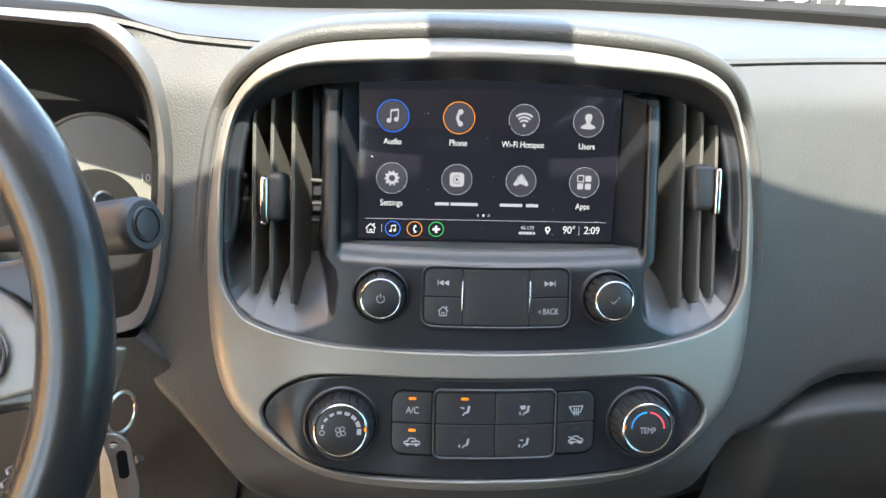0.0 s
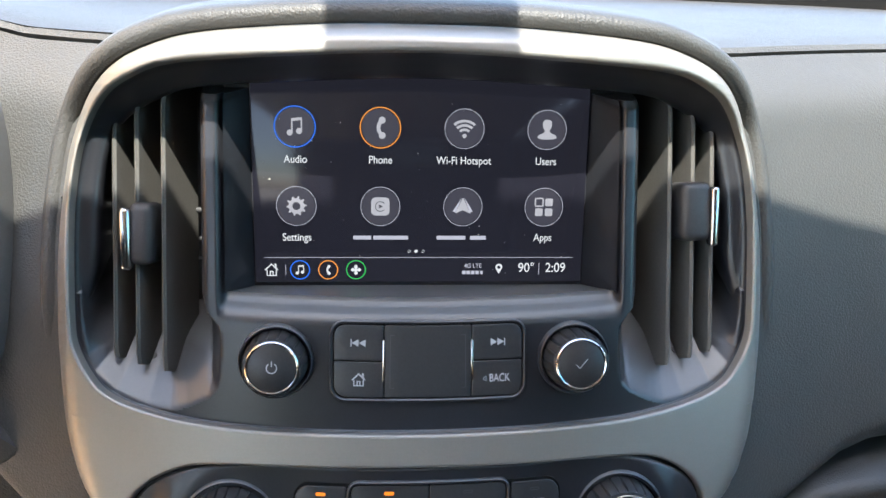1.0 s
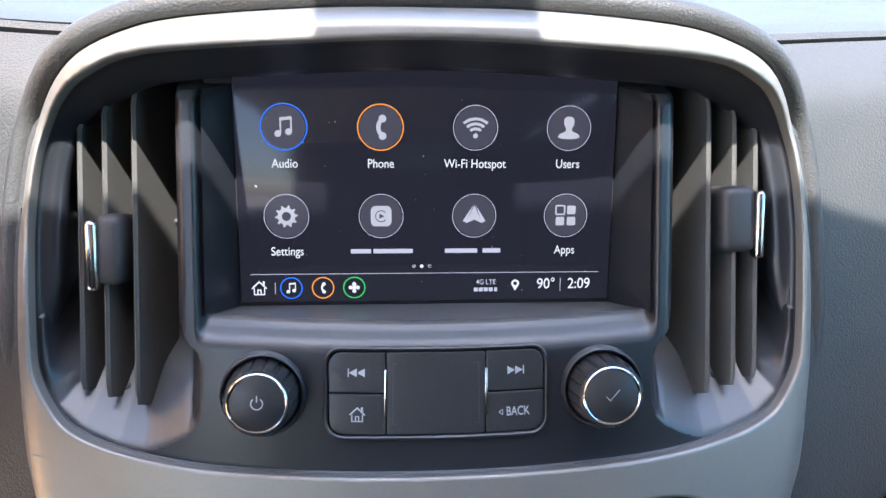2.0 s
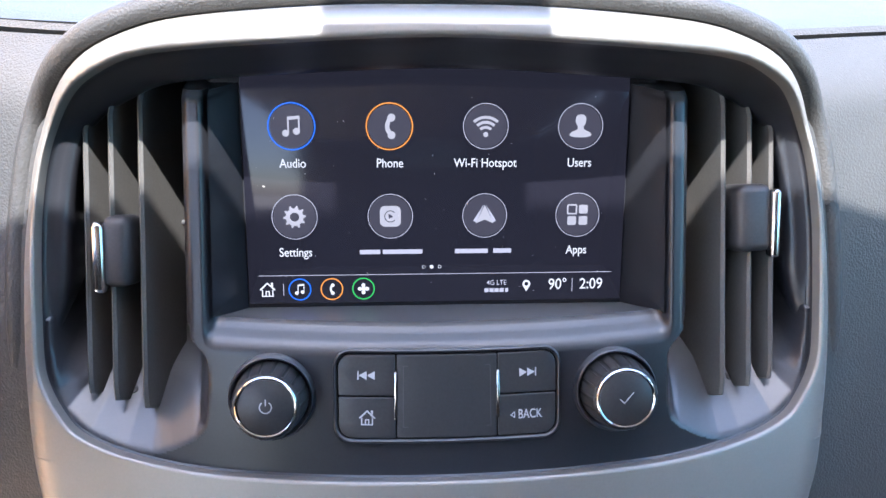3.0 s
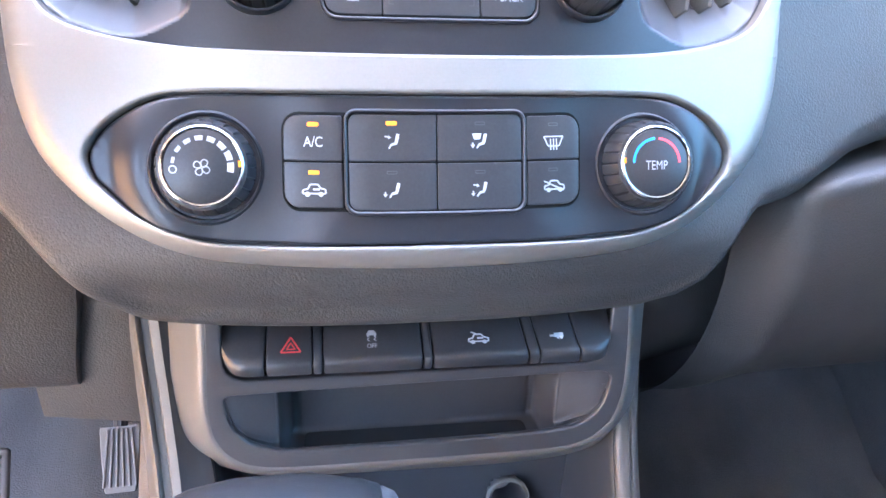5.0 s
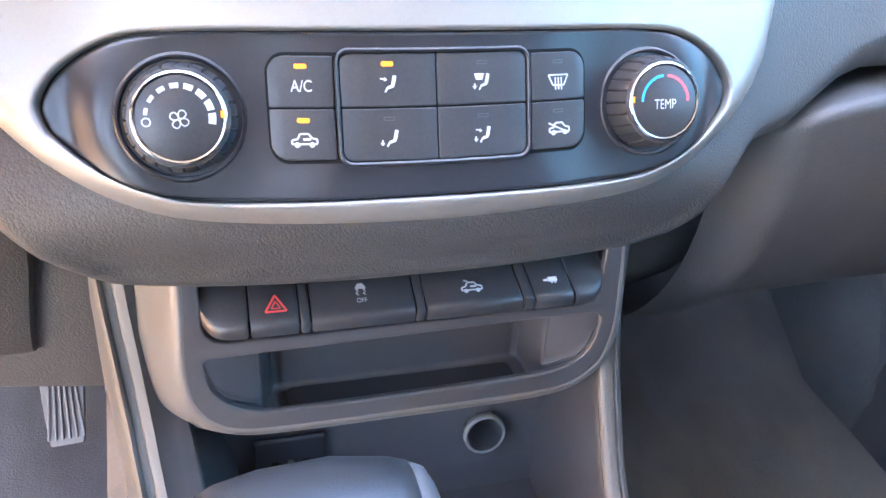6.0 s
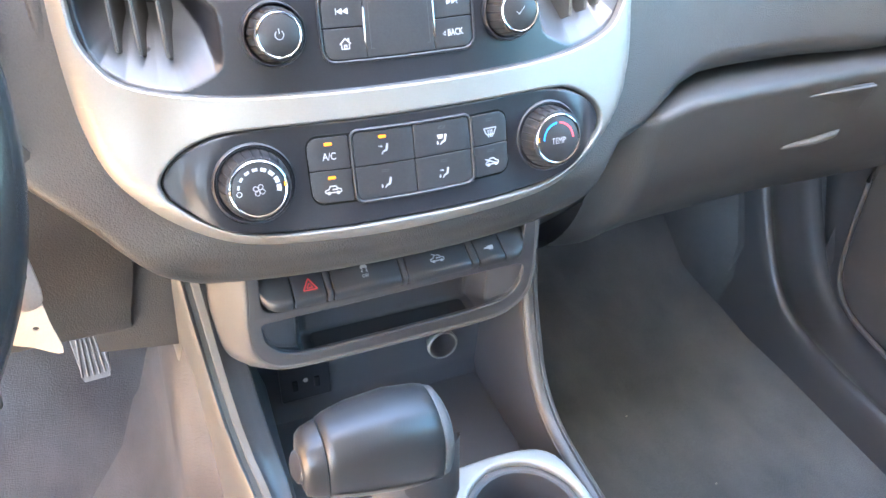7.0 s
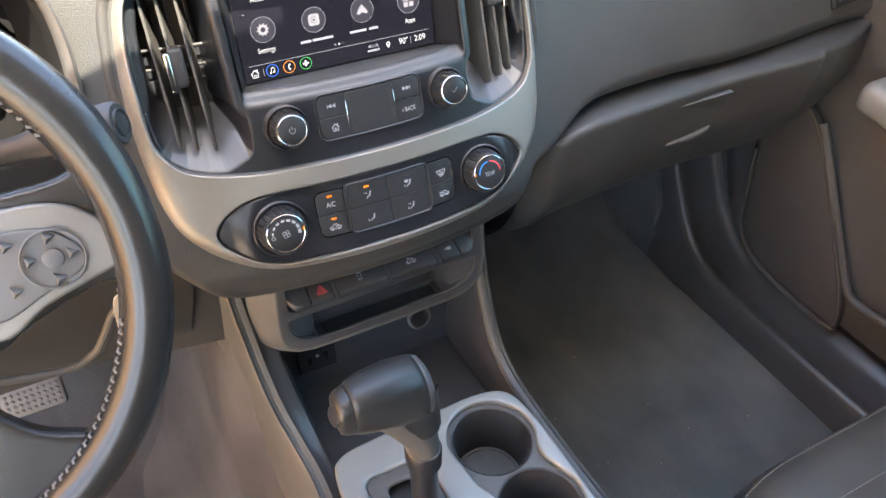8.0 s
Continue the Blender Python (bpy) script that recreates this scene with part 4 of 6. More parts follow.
part("lettering", words("TEMP", 0.0058, tm @ pose(0, -0.0014, 0), 0.0, 0.74), PRINT, tmp, smooth=False)
b = bmesh.new()
ringmark(b, tm, 0.0101, 0.0112, 95, 180, 20)
part("blue_arc", b, BLUEARC, tmp, "blue arc with a faint glow of its own", smooth=False)
b = bmesh.new()
ringmark(b, tm, 0.0101, 0.0112, 0, 85, 20)
part("red_arc", b, REDARC, tmp, "red arc with a faint glow of its own", smooth=False)
b = bmesh.new()
rect(b, tm, -0.0149, 0.001, 0.0014, 0.0024)
part("pointer", b, AMBER, tmp, "glowing amber pointer", smooth=False)

# ---------------------------------------------------------------- touchscreen
screen = thing("touchscreen", (0, display_y(1.241), 1.241), "dark infotainment touchscreen showing round app icons", "touchscreen")
T = radians(12)
SM = Matrix(((1, 0, 0, 0), (0, math.sin(T), -math.cos(T), display_y(1.2405)), (0, math.cos(T), math.sin(T), 1.2405), (0, 0, 0, 1)))
part("display_glass", rbox(0.1755, 0.1235, 0.002, SM @ pose(0, 0.010, -0.0008), 0.0005), DISPLAY, screen, "dark glossy display glass")


def at(u, v, w=0.0004):
    return SM @ pose(u, v, w)


def note(b, m, s):
    disc(b, m, 0.36 * s, -0.62 * s, -0.7 * s, 16)
    disc(b, m, 0.36 * s, 0.5 * s, -0.5 * s, 16)
    bar(b, m, -0.34 * s, -0.7 * s, -0.34 * s, 0.95 * s, 0.17 * s)
    bar(b, m, 0.78 * s, -0.5 * s, 0.78 * s, 1.05 * s, 0.17 * s)
    bar(b, m, -0.42 * s, 0.82 * s, 0.86 * s, 0.95 * s, 0.34 * s)


def receiver(b, m, s):
    ringmark(b, m, 0.75 * s, 1.15 * s, 125, 235, 16, cx=0.75 * s)
    disc(b, m, 0.36 * s, 0.18 * s, 0.78 * s, 16)
    disc(b, m, 0.36 * s, 0.18 * s, -0.78 * s, 16)


def glyph(kind, b, m, s):
    if kind == "note":
        note(b, m, s)
    elif kind == "receiver":
        receiver(b, m, s)
    elif kind == "waves":
        disc(b, m, 0.24 * s, 0, -0.75 * s, 16)
        for r in (0.62, 1.08, 1.54):
            ringmark(b, m, r * s, (r + 0.27) * s, 48, 132, 18, cy=-0.85 * s)
    elif kind == "badge":
        bust = [(0, 1.25), (0.34, 1.2), (0.54, 0.98), (0.58, 0.6), (0.5, 0.25), (0.32, 0.0), (0.34, -0.28), (0.6, -0.45), (1.0, -0.6), (1.16, -0.82), (1.16, -1.0), (0.7, -1.14), (0, -1.18)]
        poly(b, m, [(x * s, y * s) for x, y in bust[::-1] + [(-x, y) for x, y in bust[1:-1]]])
    elif kind == "gear":
        hub, teeth = ([b.verts.new(m @ Vector((r * s * math.cos(a), r * s * math.sin(a), 0))) for r, a in ring_] for ring_ in (
            [(0.44, 2 * math.pi * i / 40) for i in range(40)], [(1.12 if i % 4 in (0, 1) else 0.86, 2 * math.pi * (i + (0.12, -0.12, -0.3, 0.3)[i % 4]) / 40) for i in range(40)]))
        for i in range(40):
            b.faces.new((hub[i - 1], hub[i], teeth[i], teeth[i - 1]))
    elif kind == "tile":
        poly(b, m, [(x * s, y * s) for x, y in rrect(2.1, 2.1, 0.5, 5)])
    elif kind == "arrow":
        poly(b, m, [(0, 1.2 * s), (0.95 * s, -0.85 * s), (0, -0.42 * s)])
        poly(b, m, [(0, 1.2 * s), (0, -0.42 * s), (-0.95 * s, -0.85 * s)])
    elif kind == "squares":
        for cx, cy in ((0.58, 0.58), (-0.58, -0.58), (0.58, -0.58)):
            poly(b, m, [(x * s, y * s) for x, y in rrect(0.9, 0.9, 0.15, 3, cx, cy)])
        for q in (((-1.03, 0.13), (-0.13, 0.13)), ((-1.03, 1.03), (-0.13, 1.03)), ((-1.03, 0.13), (-1.03, 1.03)), ((-0.13, 0.13), (-0.13, 1.03))):
            bar(b, m, q[0][0] * s, q[0][1] * s, q[1][0] * s, q[1][1] * s, 0.16 * s)
    elif kind == "plus":
        for cx, cy in ((0, 0.62), (0, -0.62), (0.62, 0), (-0.62, 0), (0, 0)):
            disc(b, m, 0.36 * s, cx * s, cy * s, 14)


V1, V2 = 0.0302, -0.0108
for i, (kind, text, hoop) in enumerate((("note", "Audio", UI_BLUE), ("receiver", "Phone", UI_ORANGE), ("waves", "Wi-Fi Hotspot", UI_GREY), ("badge", "Users", UI_GREY),
                                        ("gear", "Settings", UI_GREY), ("tile", "", UI_GREY), ("arrow", "", UI_GREY), ("squares", "Apps", UI_GREY))):
    u, v = (i % 4 - 1.5) * 0.0437, V1 if i < 4 else V2
    b = bmesh.new()
    disc(b, at(u, v, 0.0003), 0.0097, n=40)
    icon = part("app_icon", b, UI_DISC, screen, smooth=False)
    b = bmesh.new()
    ringmark(b, at(u, v, 0.0005), 0.0101, 0.0107 if hoop is not UI_GREY else 0.0104, n=48)
    part("hoop", b, hoop, icon, "glowing coloured ring" if hoop is not UI_GREY else "", smooth=False)
    b = bmesh.new()
    glyph(kind, b, at(u, v, 0.0006), {"tile": 0.0046, "receiver": 0.0050, "waves": 0.0049, "gear": 0.0047, "squares": 0.0046}.get(kind, 0.0043))
    part("glyph", b, UI_GLYPH, icon, smooth=False)
    if kind == "tile":
        b = bmesh.new()
        ringmark(b, at(u, v, 0.0008), 0.0024, 0.0028, 40, 320, 24)
        poly(b, at(u, v, 0.0008), [(-0.0008, 0.0012), (0.0014, 0), (-0.0008, -0.0012)])
        part("mark", b, UI_DISC, icon, smooth=False)
    if kind == "arrow":
        b = bmesh.new()
        poly(b, at(u, v, 0.0005), [(0.0005, 0.0052), (0.0054, -0.0024), (0.0038, -0.0032)])
        poly(b, at(u, v, 0.0005), [(-0.0005, 0.0052), (-0.0038, -0.0032), (-0.0054, -0.0024)])
        part("mark", b, UI_GREY, icon, smooth=False)
    lv = v - 0.0167
    if text:
        part("lettering", words(text, 0.0058, at(u, lv), 0.00004, 0.84), UI_WHITE, icon, smooth=False)
    else:
        b = bmesh.new()
        for cx, w in ((-0.0096, 0.0095), (0.0055, 0.0185)) if kind == "tile" else ((-0.006, 0.0155), (0.0085, 0.0085)):
            rect(b, at(u, lv), cx, 0, w, 0.0021)
        part("caption_bar", b, UI_GREY, icon, smooth=False)
b = bmesh.new()
for k, u in enumerate((-0.0065, -0.0028, 0.0009)):
    (disc(b, at(u, -0.0349), 0.0009, n=14) if k == 1 else ringmark(b, at(u, -0.0349), 0.0006, 0.0008, n=14))
part("page_dots", b, UI_WHITE, screen, smooth=False)
flecks = random.Random(21)
b = bmesh.new()
for k in range(46):
    u, v, r = flecks.uniform(-0.085, 0.085), flecks.uniform(-0.048, 0.055), flecks.uniform(0.00012, 0.00032)
    poly(b, at(u, v, 0.0004), [(r * flecks.uniform(0.6, 1.4) * math.cos(a), r * flecks.uniform(0.6, 1.4) * math.sin(a)) for a in (0, 1.2, 2.5, 3.8, 5.0)])
tagged(part("dust_flecks", b, mat("pale_dust_fleck", (0.42, 0.41, 0.38), 0.9, spread=0.2), screen, "pale dust flecks on the glass", smooth=False), kind="stuff")
b = bmesh.new()
rect(b, at(0, -0.0383), 0, 0, 0.166, 0.0003)
part("divider", b, UI_GREY, screen, smooth=False)
b = bmesh.new()
house(b, at(-0.0792, -0.0450), 0.0036)
part("home_icon", b, UI_WHITE, screen, smooth=False)
b = bmesh.new()
rect(b, at(-0.0718, -0.0450), 0, 0, 0.0003, 0.0055)
part("separator", b, UI_GREY, screen, smooth=False)
for u, hoop, kind in ((-0.0643, UI_BLUE, "note"), (-0.0495, UI_ORANGE, "receiver"), (-0.0348, UI_GREEN, "plus")):
    b = bmesh.new()
    ringmark(b, at(u, -0.0450), 0.0047, 0.0053, n=36)
    dock = part("dock_icon", b, hoop, screen, "glowing coloured ring", smooth=False)
    b = bmesh.new()
    glyph(kind, b, at(u, -0.0450, 0.0005), 0.0024 if kind != "plus" else 0.0027)
    part("glyph", b, UI_WHITE, dock, smooth=False)
part("network_text", words("4G LTE", 0.0034, at(0.0280, -0.0430), 0.00002, 0.9), UI_GREY, screen, smooth=False)
b = bmesh.new()
for k in range(5):
    rect(b, at(0.0280, -0.0466), -0.0048 + 0.0024 * k, 0, 0.0020 if k < 4 else 0.0014, 0.0019)
part("signal_bars", b, UI_GREY, screen, smooth=False)
b = bmesh.new()
ringmark(b, at(0.0422, -0.0437), 0.0009, 0.0019, n=20)
poly(b, at(0.0422, -0.0437), [(-0.0016, -0.001), (0.0016, -0.001), (0, -0.0037)])
part("place_pin", b, UI_WHITE, screen, smooth=False)
part("temperature_text", words("90\u00b0", 0.0073, at(0.0572, -0.0442), 0.00004, 0.9), UI_WHITE, screen, smooth=False)
part("clock_text", words("2:09", 0.0073, at(0.0733, -0.0442), 0.00004, 0.9), UI_WHITE, screen, smooth=False)
b = bmesh.new()
rect(b, at(0.0642, -0.0445), 0, 0, 0.0003, 0.0065)
part("separator", b, UI_GREY, screen, smooth=False)

# ---------------------------------------------------------------- air vents
for side in (-1, 1):
    vent = thing("air_vent", (side * 0.14, 0.0, 1.16), "black dash air vent with three vertical slats and chrome lever", "air vent", "dash air vents")
    for k, x in enumerate((0.1295, 0.1432, 0.1550)):
        zt, zb = top_edge(x) - 0.006, 1.152 + 0.0020 * k
        rows = []
        for i in range(25):
            t = i / 24
            z = zt + (zb - zt) * t
            f = face_y(x, z) + 0.011 - 0.004 * t
            fr = f + (0.012 * (1 - min(1, (1 - t) / 0.06)) ** 2) + 0.010 * (1 - min(1, t / 0.08)) ** 2
            bk = max(f + 0.036 - 0.016 * (1 - min(1, (1 - t) / 0.10)) ** 2, fr + 0.004)
            th = 0.0011
            off = lambda y: (y - f) * -0.24
            rows.append([(side * (x + off(y) + s), y, z) for y, s in ((fr + 0.001, -th), (fr, 0), (fr + 0.001, th), (bk, th), (bk + 0.001, 0), (bk, -th))])
        slat = part("slat", loft(rows, True, True), SLAT, vent)
        part("pivot", tube([(side * (x - 0.004), face_y(x, zb) + 0.022, zb + 0.004), (side * (x - 0.005), face_y(x, zb) + 0.026, zb - 0.006)], 0.0022, 8), BLACK, slat)
    z, x = (1.232, 0.1520) if side > 0 else (1.221, 0.1462)
    y = face_y(x, z) + 0.006
    lw = 0.017 if side > 0 else 0.012
    lev = part("lever", rbox(lw, 0.020, 0.031, pose(side * (x - 0.001 - lw / 2), y + 0.006, z - 0.001, -18, 0, side * 8), 0.004, 3), BLACK, vent)
    part("lever_tip", rbox(0.0058 if side < 0 else 0.0046, 0.007, 0.0315, pose(side * (x + 0.0008), y - 0.002, z - 0.001, -18), 0.0027 if side < 0 else 0.002, 4), CHROME, lev, "chrome lever tip")
    for zz in (1.222, 1.205):
        part("link_rod", tube([(side * 0.112, 0.005, zz), (side * 0.16, 0.012, zz)], 0.0014), BLACK, vent)

# ---------------------------------------------------------------- firewall behind the dash
fw = loft([[(x, y, z) for x in (-0.9, 0.0, 0.9)] for y, z in ((0.62, 0.4), (0.62, 1.30))])
tagged(part("wall_front", fw, BLACK, None, "black firewall behind the dashboard"), "", "wall", "", "structure")

# ---------------------------------------------------------------- gauge cluster
cluster = thing("gauge_cluster", (-0.384, 0.05, 1.13), "hooded gauge cluster behind a clear lens", "gauge cluster")
CC = (-0.384, 1.215)
def shrink(k):
    return [(CC[0] + (x - CC[0]) * k, CC[1] + (z - CC[1]) * k) for x, z in CLUSTER]


def eyebrow(x, y, z, k):
    """The hood over the gauges leans out towards the driver."""
    d = 0.04 * step(z, 1.21, 1.31) * k
    return (x + d * (-0.08 - x), y + d * (-0.5 - y), z + d * (1.395 - z))


part("cluster_rim", loft([[eyebrow(x, face_y(x, z) + dy, z, min(1, (1.035 - k) / 0.02)) for x, z in shrink(k)] for k, dy in ((1.035, 0.014), (1.03, 0.004), (1.012, -0.002), (0.99, 0.0), (0.972, 0.006), (0.965, 0.014))], True), GREYPLAS, cluster, "pale grey rim", angle=60)
# shroud, back plate and surround carry the hood's shade in their black
part("cluster_shroud", loft([[eyebrow(x, face_y(x, z) * (1 - t) + 0.075 * t + dy, z, 1 - t) for x, z in shrink(k)] for k, t, dy in ((0.97, 0, 0.008), (0.94, 0.0, 0.012), (0.925, 0.0, 0.02), (0.82, 1, 0))], True), FRIT, cluster, "inner shroud blackened for hood shade", angle=60)
part("back_plate", rbox(0.5, 0.01, 0.32, pose(-0.40, 0.125, 1.135), 0.002), FRIT, cluster)
part("gauge_face", filled([shrink(0.86)], 0.004, 0.0, lambda u, v, w: Vector((u, 0.092 + w + 0.25 * (v - 1.2), v))), FRIT, cluster, "gauge surround blackened for hood shade")
gm = Matrix(((1, 0, 0, -0.290), (0, 0.24, -0.97, 0.082), (0, 0.97, 0.24, 1.195), (0, 0, 0, 1)))
for cx in (-0.290, -0.478):
    g2 = Matrix.Translation((cx + 0.290, 0, 0)) @ gm
    # dial painted pale like a sun patch; dark disc for its shaded part
    dial = part("dial", lathe([(0.049, -0.004), (0.049, 0.001), (0.047, 0.002), (0.046, 0.0005), (0.0005, 0.0005)], g2, 64), GAUGE, cluster, "round dial, its pale tone a painted sun patch")
    part("dial_shade", lathe([(0.034, 0.0), (0.033, 0.0024), (0.030, 0.003), (0.0005, 0.003)], g2 @ pose(0, -0.028, 0.001), 48), FRIT, dial, "dark disc for the shaded lower dial")
part("dial_number", words("10", 0.0085, Matrix.Translation((0.037, 0.0, 0.0)) @ gm @ pose(0, 0, 0.002)), PRINT, cluster, smooth=False)
part("trip_ring", lathe([(0.0055, 0), (0.0075, 0.001), (0.0078, 0.004), (0.006, 0.0045), (0.0055, 0.002)], pose(-0.2797, 0.066, 1.182, 75), 28), CHROME, cluster, "small chrome ring")

# ---------------------------------------------------------------- steering column, stalk and key
column = thing("steering_column", (-0.384, 0.0, 1.12), "dark plastic steering column shroud", "steering column")
rows = []
for t, w, h in ((0, 0.045, 0.045), (0.06, 0.052, 0.055), (0.14, 0.055, 0.06), (0.26, 0.06, 0.06)):
    c = Vector((-0.384, -0.13 + t, 1.19 - 0.5 * t))
    rows.append([c + Vector((w * math.copysign(abs(math.cos(a)) ** 0.6, math.cos(a)), 0, h * math.copysign(abs(math.sin(a)) ** 0.6, math.sin(a)))) for a in [2 * math.pi * i / 32 for i in range(32)]])
part("shroud", loft(rows, True, True), DARKVINYL, column)
part("lower_cover_edge", tube([(-0.232, -0.066, 1.046), (-0.2441, -0.066, 1.0323), (-0.2527, -0.066, 1.0168), (-0.2639, -0.066, 0.9993), (-0.282, -0.066, 0.9885), (-0.3023, -0.066, 0.9897), (-0.36, -0.066, 1.003)], [0.003, 0.004, 0.004, 0.004, 0.004, 0.004, 0.003], 10), RAILMAT, column, "pale edge tube of the lower cover")
stalk = thing("wiper_stalk", (-0.26, -0.11, 1.22), "black column stalk with a round end button", "stalk")
S0, S1 = Vector((-0.285, -0.075, 1.210)), Vector((-0.195, -0.118, 1.238))
sd = (S1 - S0).normalized()
sm_ = Matrix.Translation(S1) @ sd.to_track_quat("Z", "Y").to_matrix().to_4x4()
part("arm", lathe([(0.006, -0.14), (0.0095, -0.07), (0.0125, -0.05), (0.0145, -0.03), (0.0150, -0.006), (0.0145, -0.002), (0.0128, 0.0)], sm_, 40), BLACK, stalk)
part("end_button", lathe([(0.0095, -0.003), (0.0095, 0.0005), (0.0088, 0.0012), (0.0085, -0.0005), (0.0072, -0.0005), (0.0072, 0.001), (0.0003, 0.0016)], sm_, 40), BUTTON, stalk)

keys = thing("key_ring", (-0.222, -0.115, 1.13), "steel keys hanging on a ring below the column", "keys")
kr = [(-0.222 + 0.011 * math.cos(a) * 0.5, -0.115 + 0.009 * math.cos(a), 1.118 + 0.013 * math.sin(a)) for a in [2 * math.pi * i / 28 for i in range(28)]]
part("ring", tube(kr, 0.0011, 8, ring=True), STEEL, keys, "steel split ring")
part("key_head", rbox(0.012, 0.004, 0.03, pose(-0.232, -0.095, 1.135, 0, 20, 30), 0.0018), STEEL, keys, "steel key in the lock")
key_line = outline([(-0.2315, 1.107), (-0.224, 1.1075), (-0.2185, 1.100), (-0.2170, 1.088), (-0.2165, 1.060), (-0.2250, 1.056), (-0.2280, 1.062), (-0.2295, 1.088)], 4)
blade = part("key_blade", filled([key_line, [(-0.2262 + 0.0022 * math.cos(a), 1.1010 + 0.0022 * math.sin(a)) for a in [2 * math.pi * i / 16 for i in range(16)]]], 0.0024, 0.0005, lambda u, v, w: Vector((u, -0.121 - w + 0.3 * (u + 0.224), v))), STEEL, keys, "bright steel key")
part("grip_recess", filled([rrect(0.0055, 0.020, 0.0026, 5, -0.2225, 1.086)], 0.0006, 0.0, lambda u, v, w: Vector((u, -0.1226 - w + 0.3 * (u + 0.224), v))), FRIT, blade, "dark recess in the key")
tag_line = outline([(-0.236, 1.092), (-0.2215, 1.090), (-0.2190, 1.066), (-0.2178, 1.040), (-0.2160, 1.0165), (-0.2300, 1.024), (-0.2420, 1.034), (-0.2405, 1.060)], 4)
part("tag", filled([tag_line, [(-0.2255 + 0.0017 * math.cos(a), 1.037 + 0.0017 * math.sin(a)) for a in [2 * math.pi * i / 12 for i in range(12)]]], 0.0014, 0.0003, lambda u, v, w: Vector((u, -0.114 - w - 6.0 * (u + 0.229) ** 2, v))), mat("cream_key_tag", (0.62, 0.55, 0.44), 0.55, spread=0.08), keys, "cream plastic key tag with a small hole")

# ---------------------------------------------------------------- steering wheel
TAU = 0.465
WM = Matrix(((1, 0, 0, -0.384), (0, math.sin(TAU), -math.cos(TAU), -0.192), (0, math.cos(TAU), math.sin(TAU), 1.203), (0, 0, 0, 1)))
wheel = thing("steering_wheel", (-0.384, -0.192, 1.203), "black leather steering wheel with silver spokes and grey stitching", "steering wheel")
RW, RT = 0.175, 0.0165


def wheel_ring(rt, n=96, m=18, a0=0.0, a1=2 * math.pi):
    rows = []
    for i in range(n + 1):
        a = a0 + (a1 - a0) * i / n
        fat = 1 + 0.10 * math.exp(-((math.atan2(math.sin(a - 0.5), math.cos(a - 0.5))) / 0.25) ** 2) + 0.10 * math.exp(-((math.atan2(math.sin(a - 2.64), math.cos(a - 2.64))) / 0.25) ** 2)
        rows.append([WM @ Vector(((RW + rt * fat * math.cos(t)) * math.cos(a), (RW + rt * fat * math.cos(t)) * math.sin(a), rt * fat * 1.05 * math.sin(t))) for t in [2 * math.pi * k / m for k in range(m)]])
    return loft(rows, True)


b = wheel_ring(RT)
bmesh.ops.remove_doubles(b, verts=b.verts, dist=1e-5)
part("rim", b, LEATHER, wheel, "black leather rim")


def on_wheel(u, v, w):
    """A place on the dished face of the wheel."""
    r = math.hypot(u, v)
    return WM @ Vector((u + (0.005 if u > 0.06 else 0.0), v - 0.016 * step(abs(u), 0.05, 0.1), w - 0.012 * (1 - min(1, r / 0.16)) - 0.006))


for sx in (1, -1):
    dark = outline([(sx * x, y) for x, y in ((0.07, 0.055), (0.11, 0.058), (0.145, 0.062), (0.168, 0.085), (0.172, 0.04), (0.172, 0.0), (0.166, -0.030), (0.152, -0.010), (0.13, -0.012), (0.10, -0.022), (0.07, -0.036))])
    spoke = part("spoke", filled([dark], 0.016, 0.005, lambda u, v, w: on_wheel(u, v, w - 0.004), 0.02, 3), LEATHER, wheel, "black leather covered spoke")
    silver = outline([(sx * x, y) for x, y in ((0.075, 0.045), (0.11, 0.050), (0.135, 0.046), (0.152, 0.034), (0.160, 0.018), (0.157, 0.003), (0.14, -0.003), (0.11, -0.012), (0.075, -0.028))])
    part("spoke_trim", filled([silver], 0.008, 0.0025, lambda u, v, w: on_wheel(u, v, w + 0.006), 0.02, 3), TRIM, spoke, "satin silver trim")
    padl = outline([(sx * x, y) for x, y in ((0.065, 0.036), (0.10, 0.038), (0.124, 0.034), (0.137, 0.022), (0.141, 0.012), (0.134, 0.004), (0.11, -0.005), (0.065, -0.020))])
    part("button_pad", filled([padl], 0.006, 0.0018, lambda u, v, w: on_wheel(u, v, w + 0.0095), 0.02, 3), PAD, spoke, "grey button pad")
    for u, v in ((0.125, 0.029), (0.135, 0.017), (0.124, 0.004), (0.112, 0.018), (0.103, 0.030), (0.100, 0.003)):
        q = WM @ pose(sx * u + 0.004, v - 0.016, 0.004)
        part("button", lathe([(0.0046, 0), (0.0036, 0.003), (0.002, 0.0042), (0.0003, 0.0046)], q, 3), PAD, spoke)
    part("pad_ring", lathe([(0.0182, 0.0), (0.0182, 0.0012), (0.0176, 0.0016), (0.0170, 0.0012), (0.0170, 0.0)], WM @ pose(sx * 0.1245 + 0.004, 0.0, 0.0042), 40, caps=False), PAD, spoke)
    q = WM @ pose(sx * 0.1245 + 0.004, 0.0165 - 0.016, 0.0045)
    part("centre_button", lathe([(0.0062, 0), (0.0058, 0.0022), (0.004, 0.003), (0.0003, 0.0026)], q, 24), PAD, spoke)
low = outline([(-0.05, -0.05), (0.05, -0.05), (0.060, -0.076), (0.078, -0.090), (0.101, -0.096), (0.116, -0.108), (0.10, -0.138), (0.05, -0.172), (0, -0.176), (-0.05, -0.172), (-0.10, -0.138), (-0.116, -0.108), (-0.101, -0.096), (-0.078, -0.090), (-0.060, -0.076)])
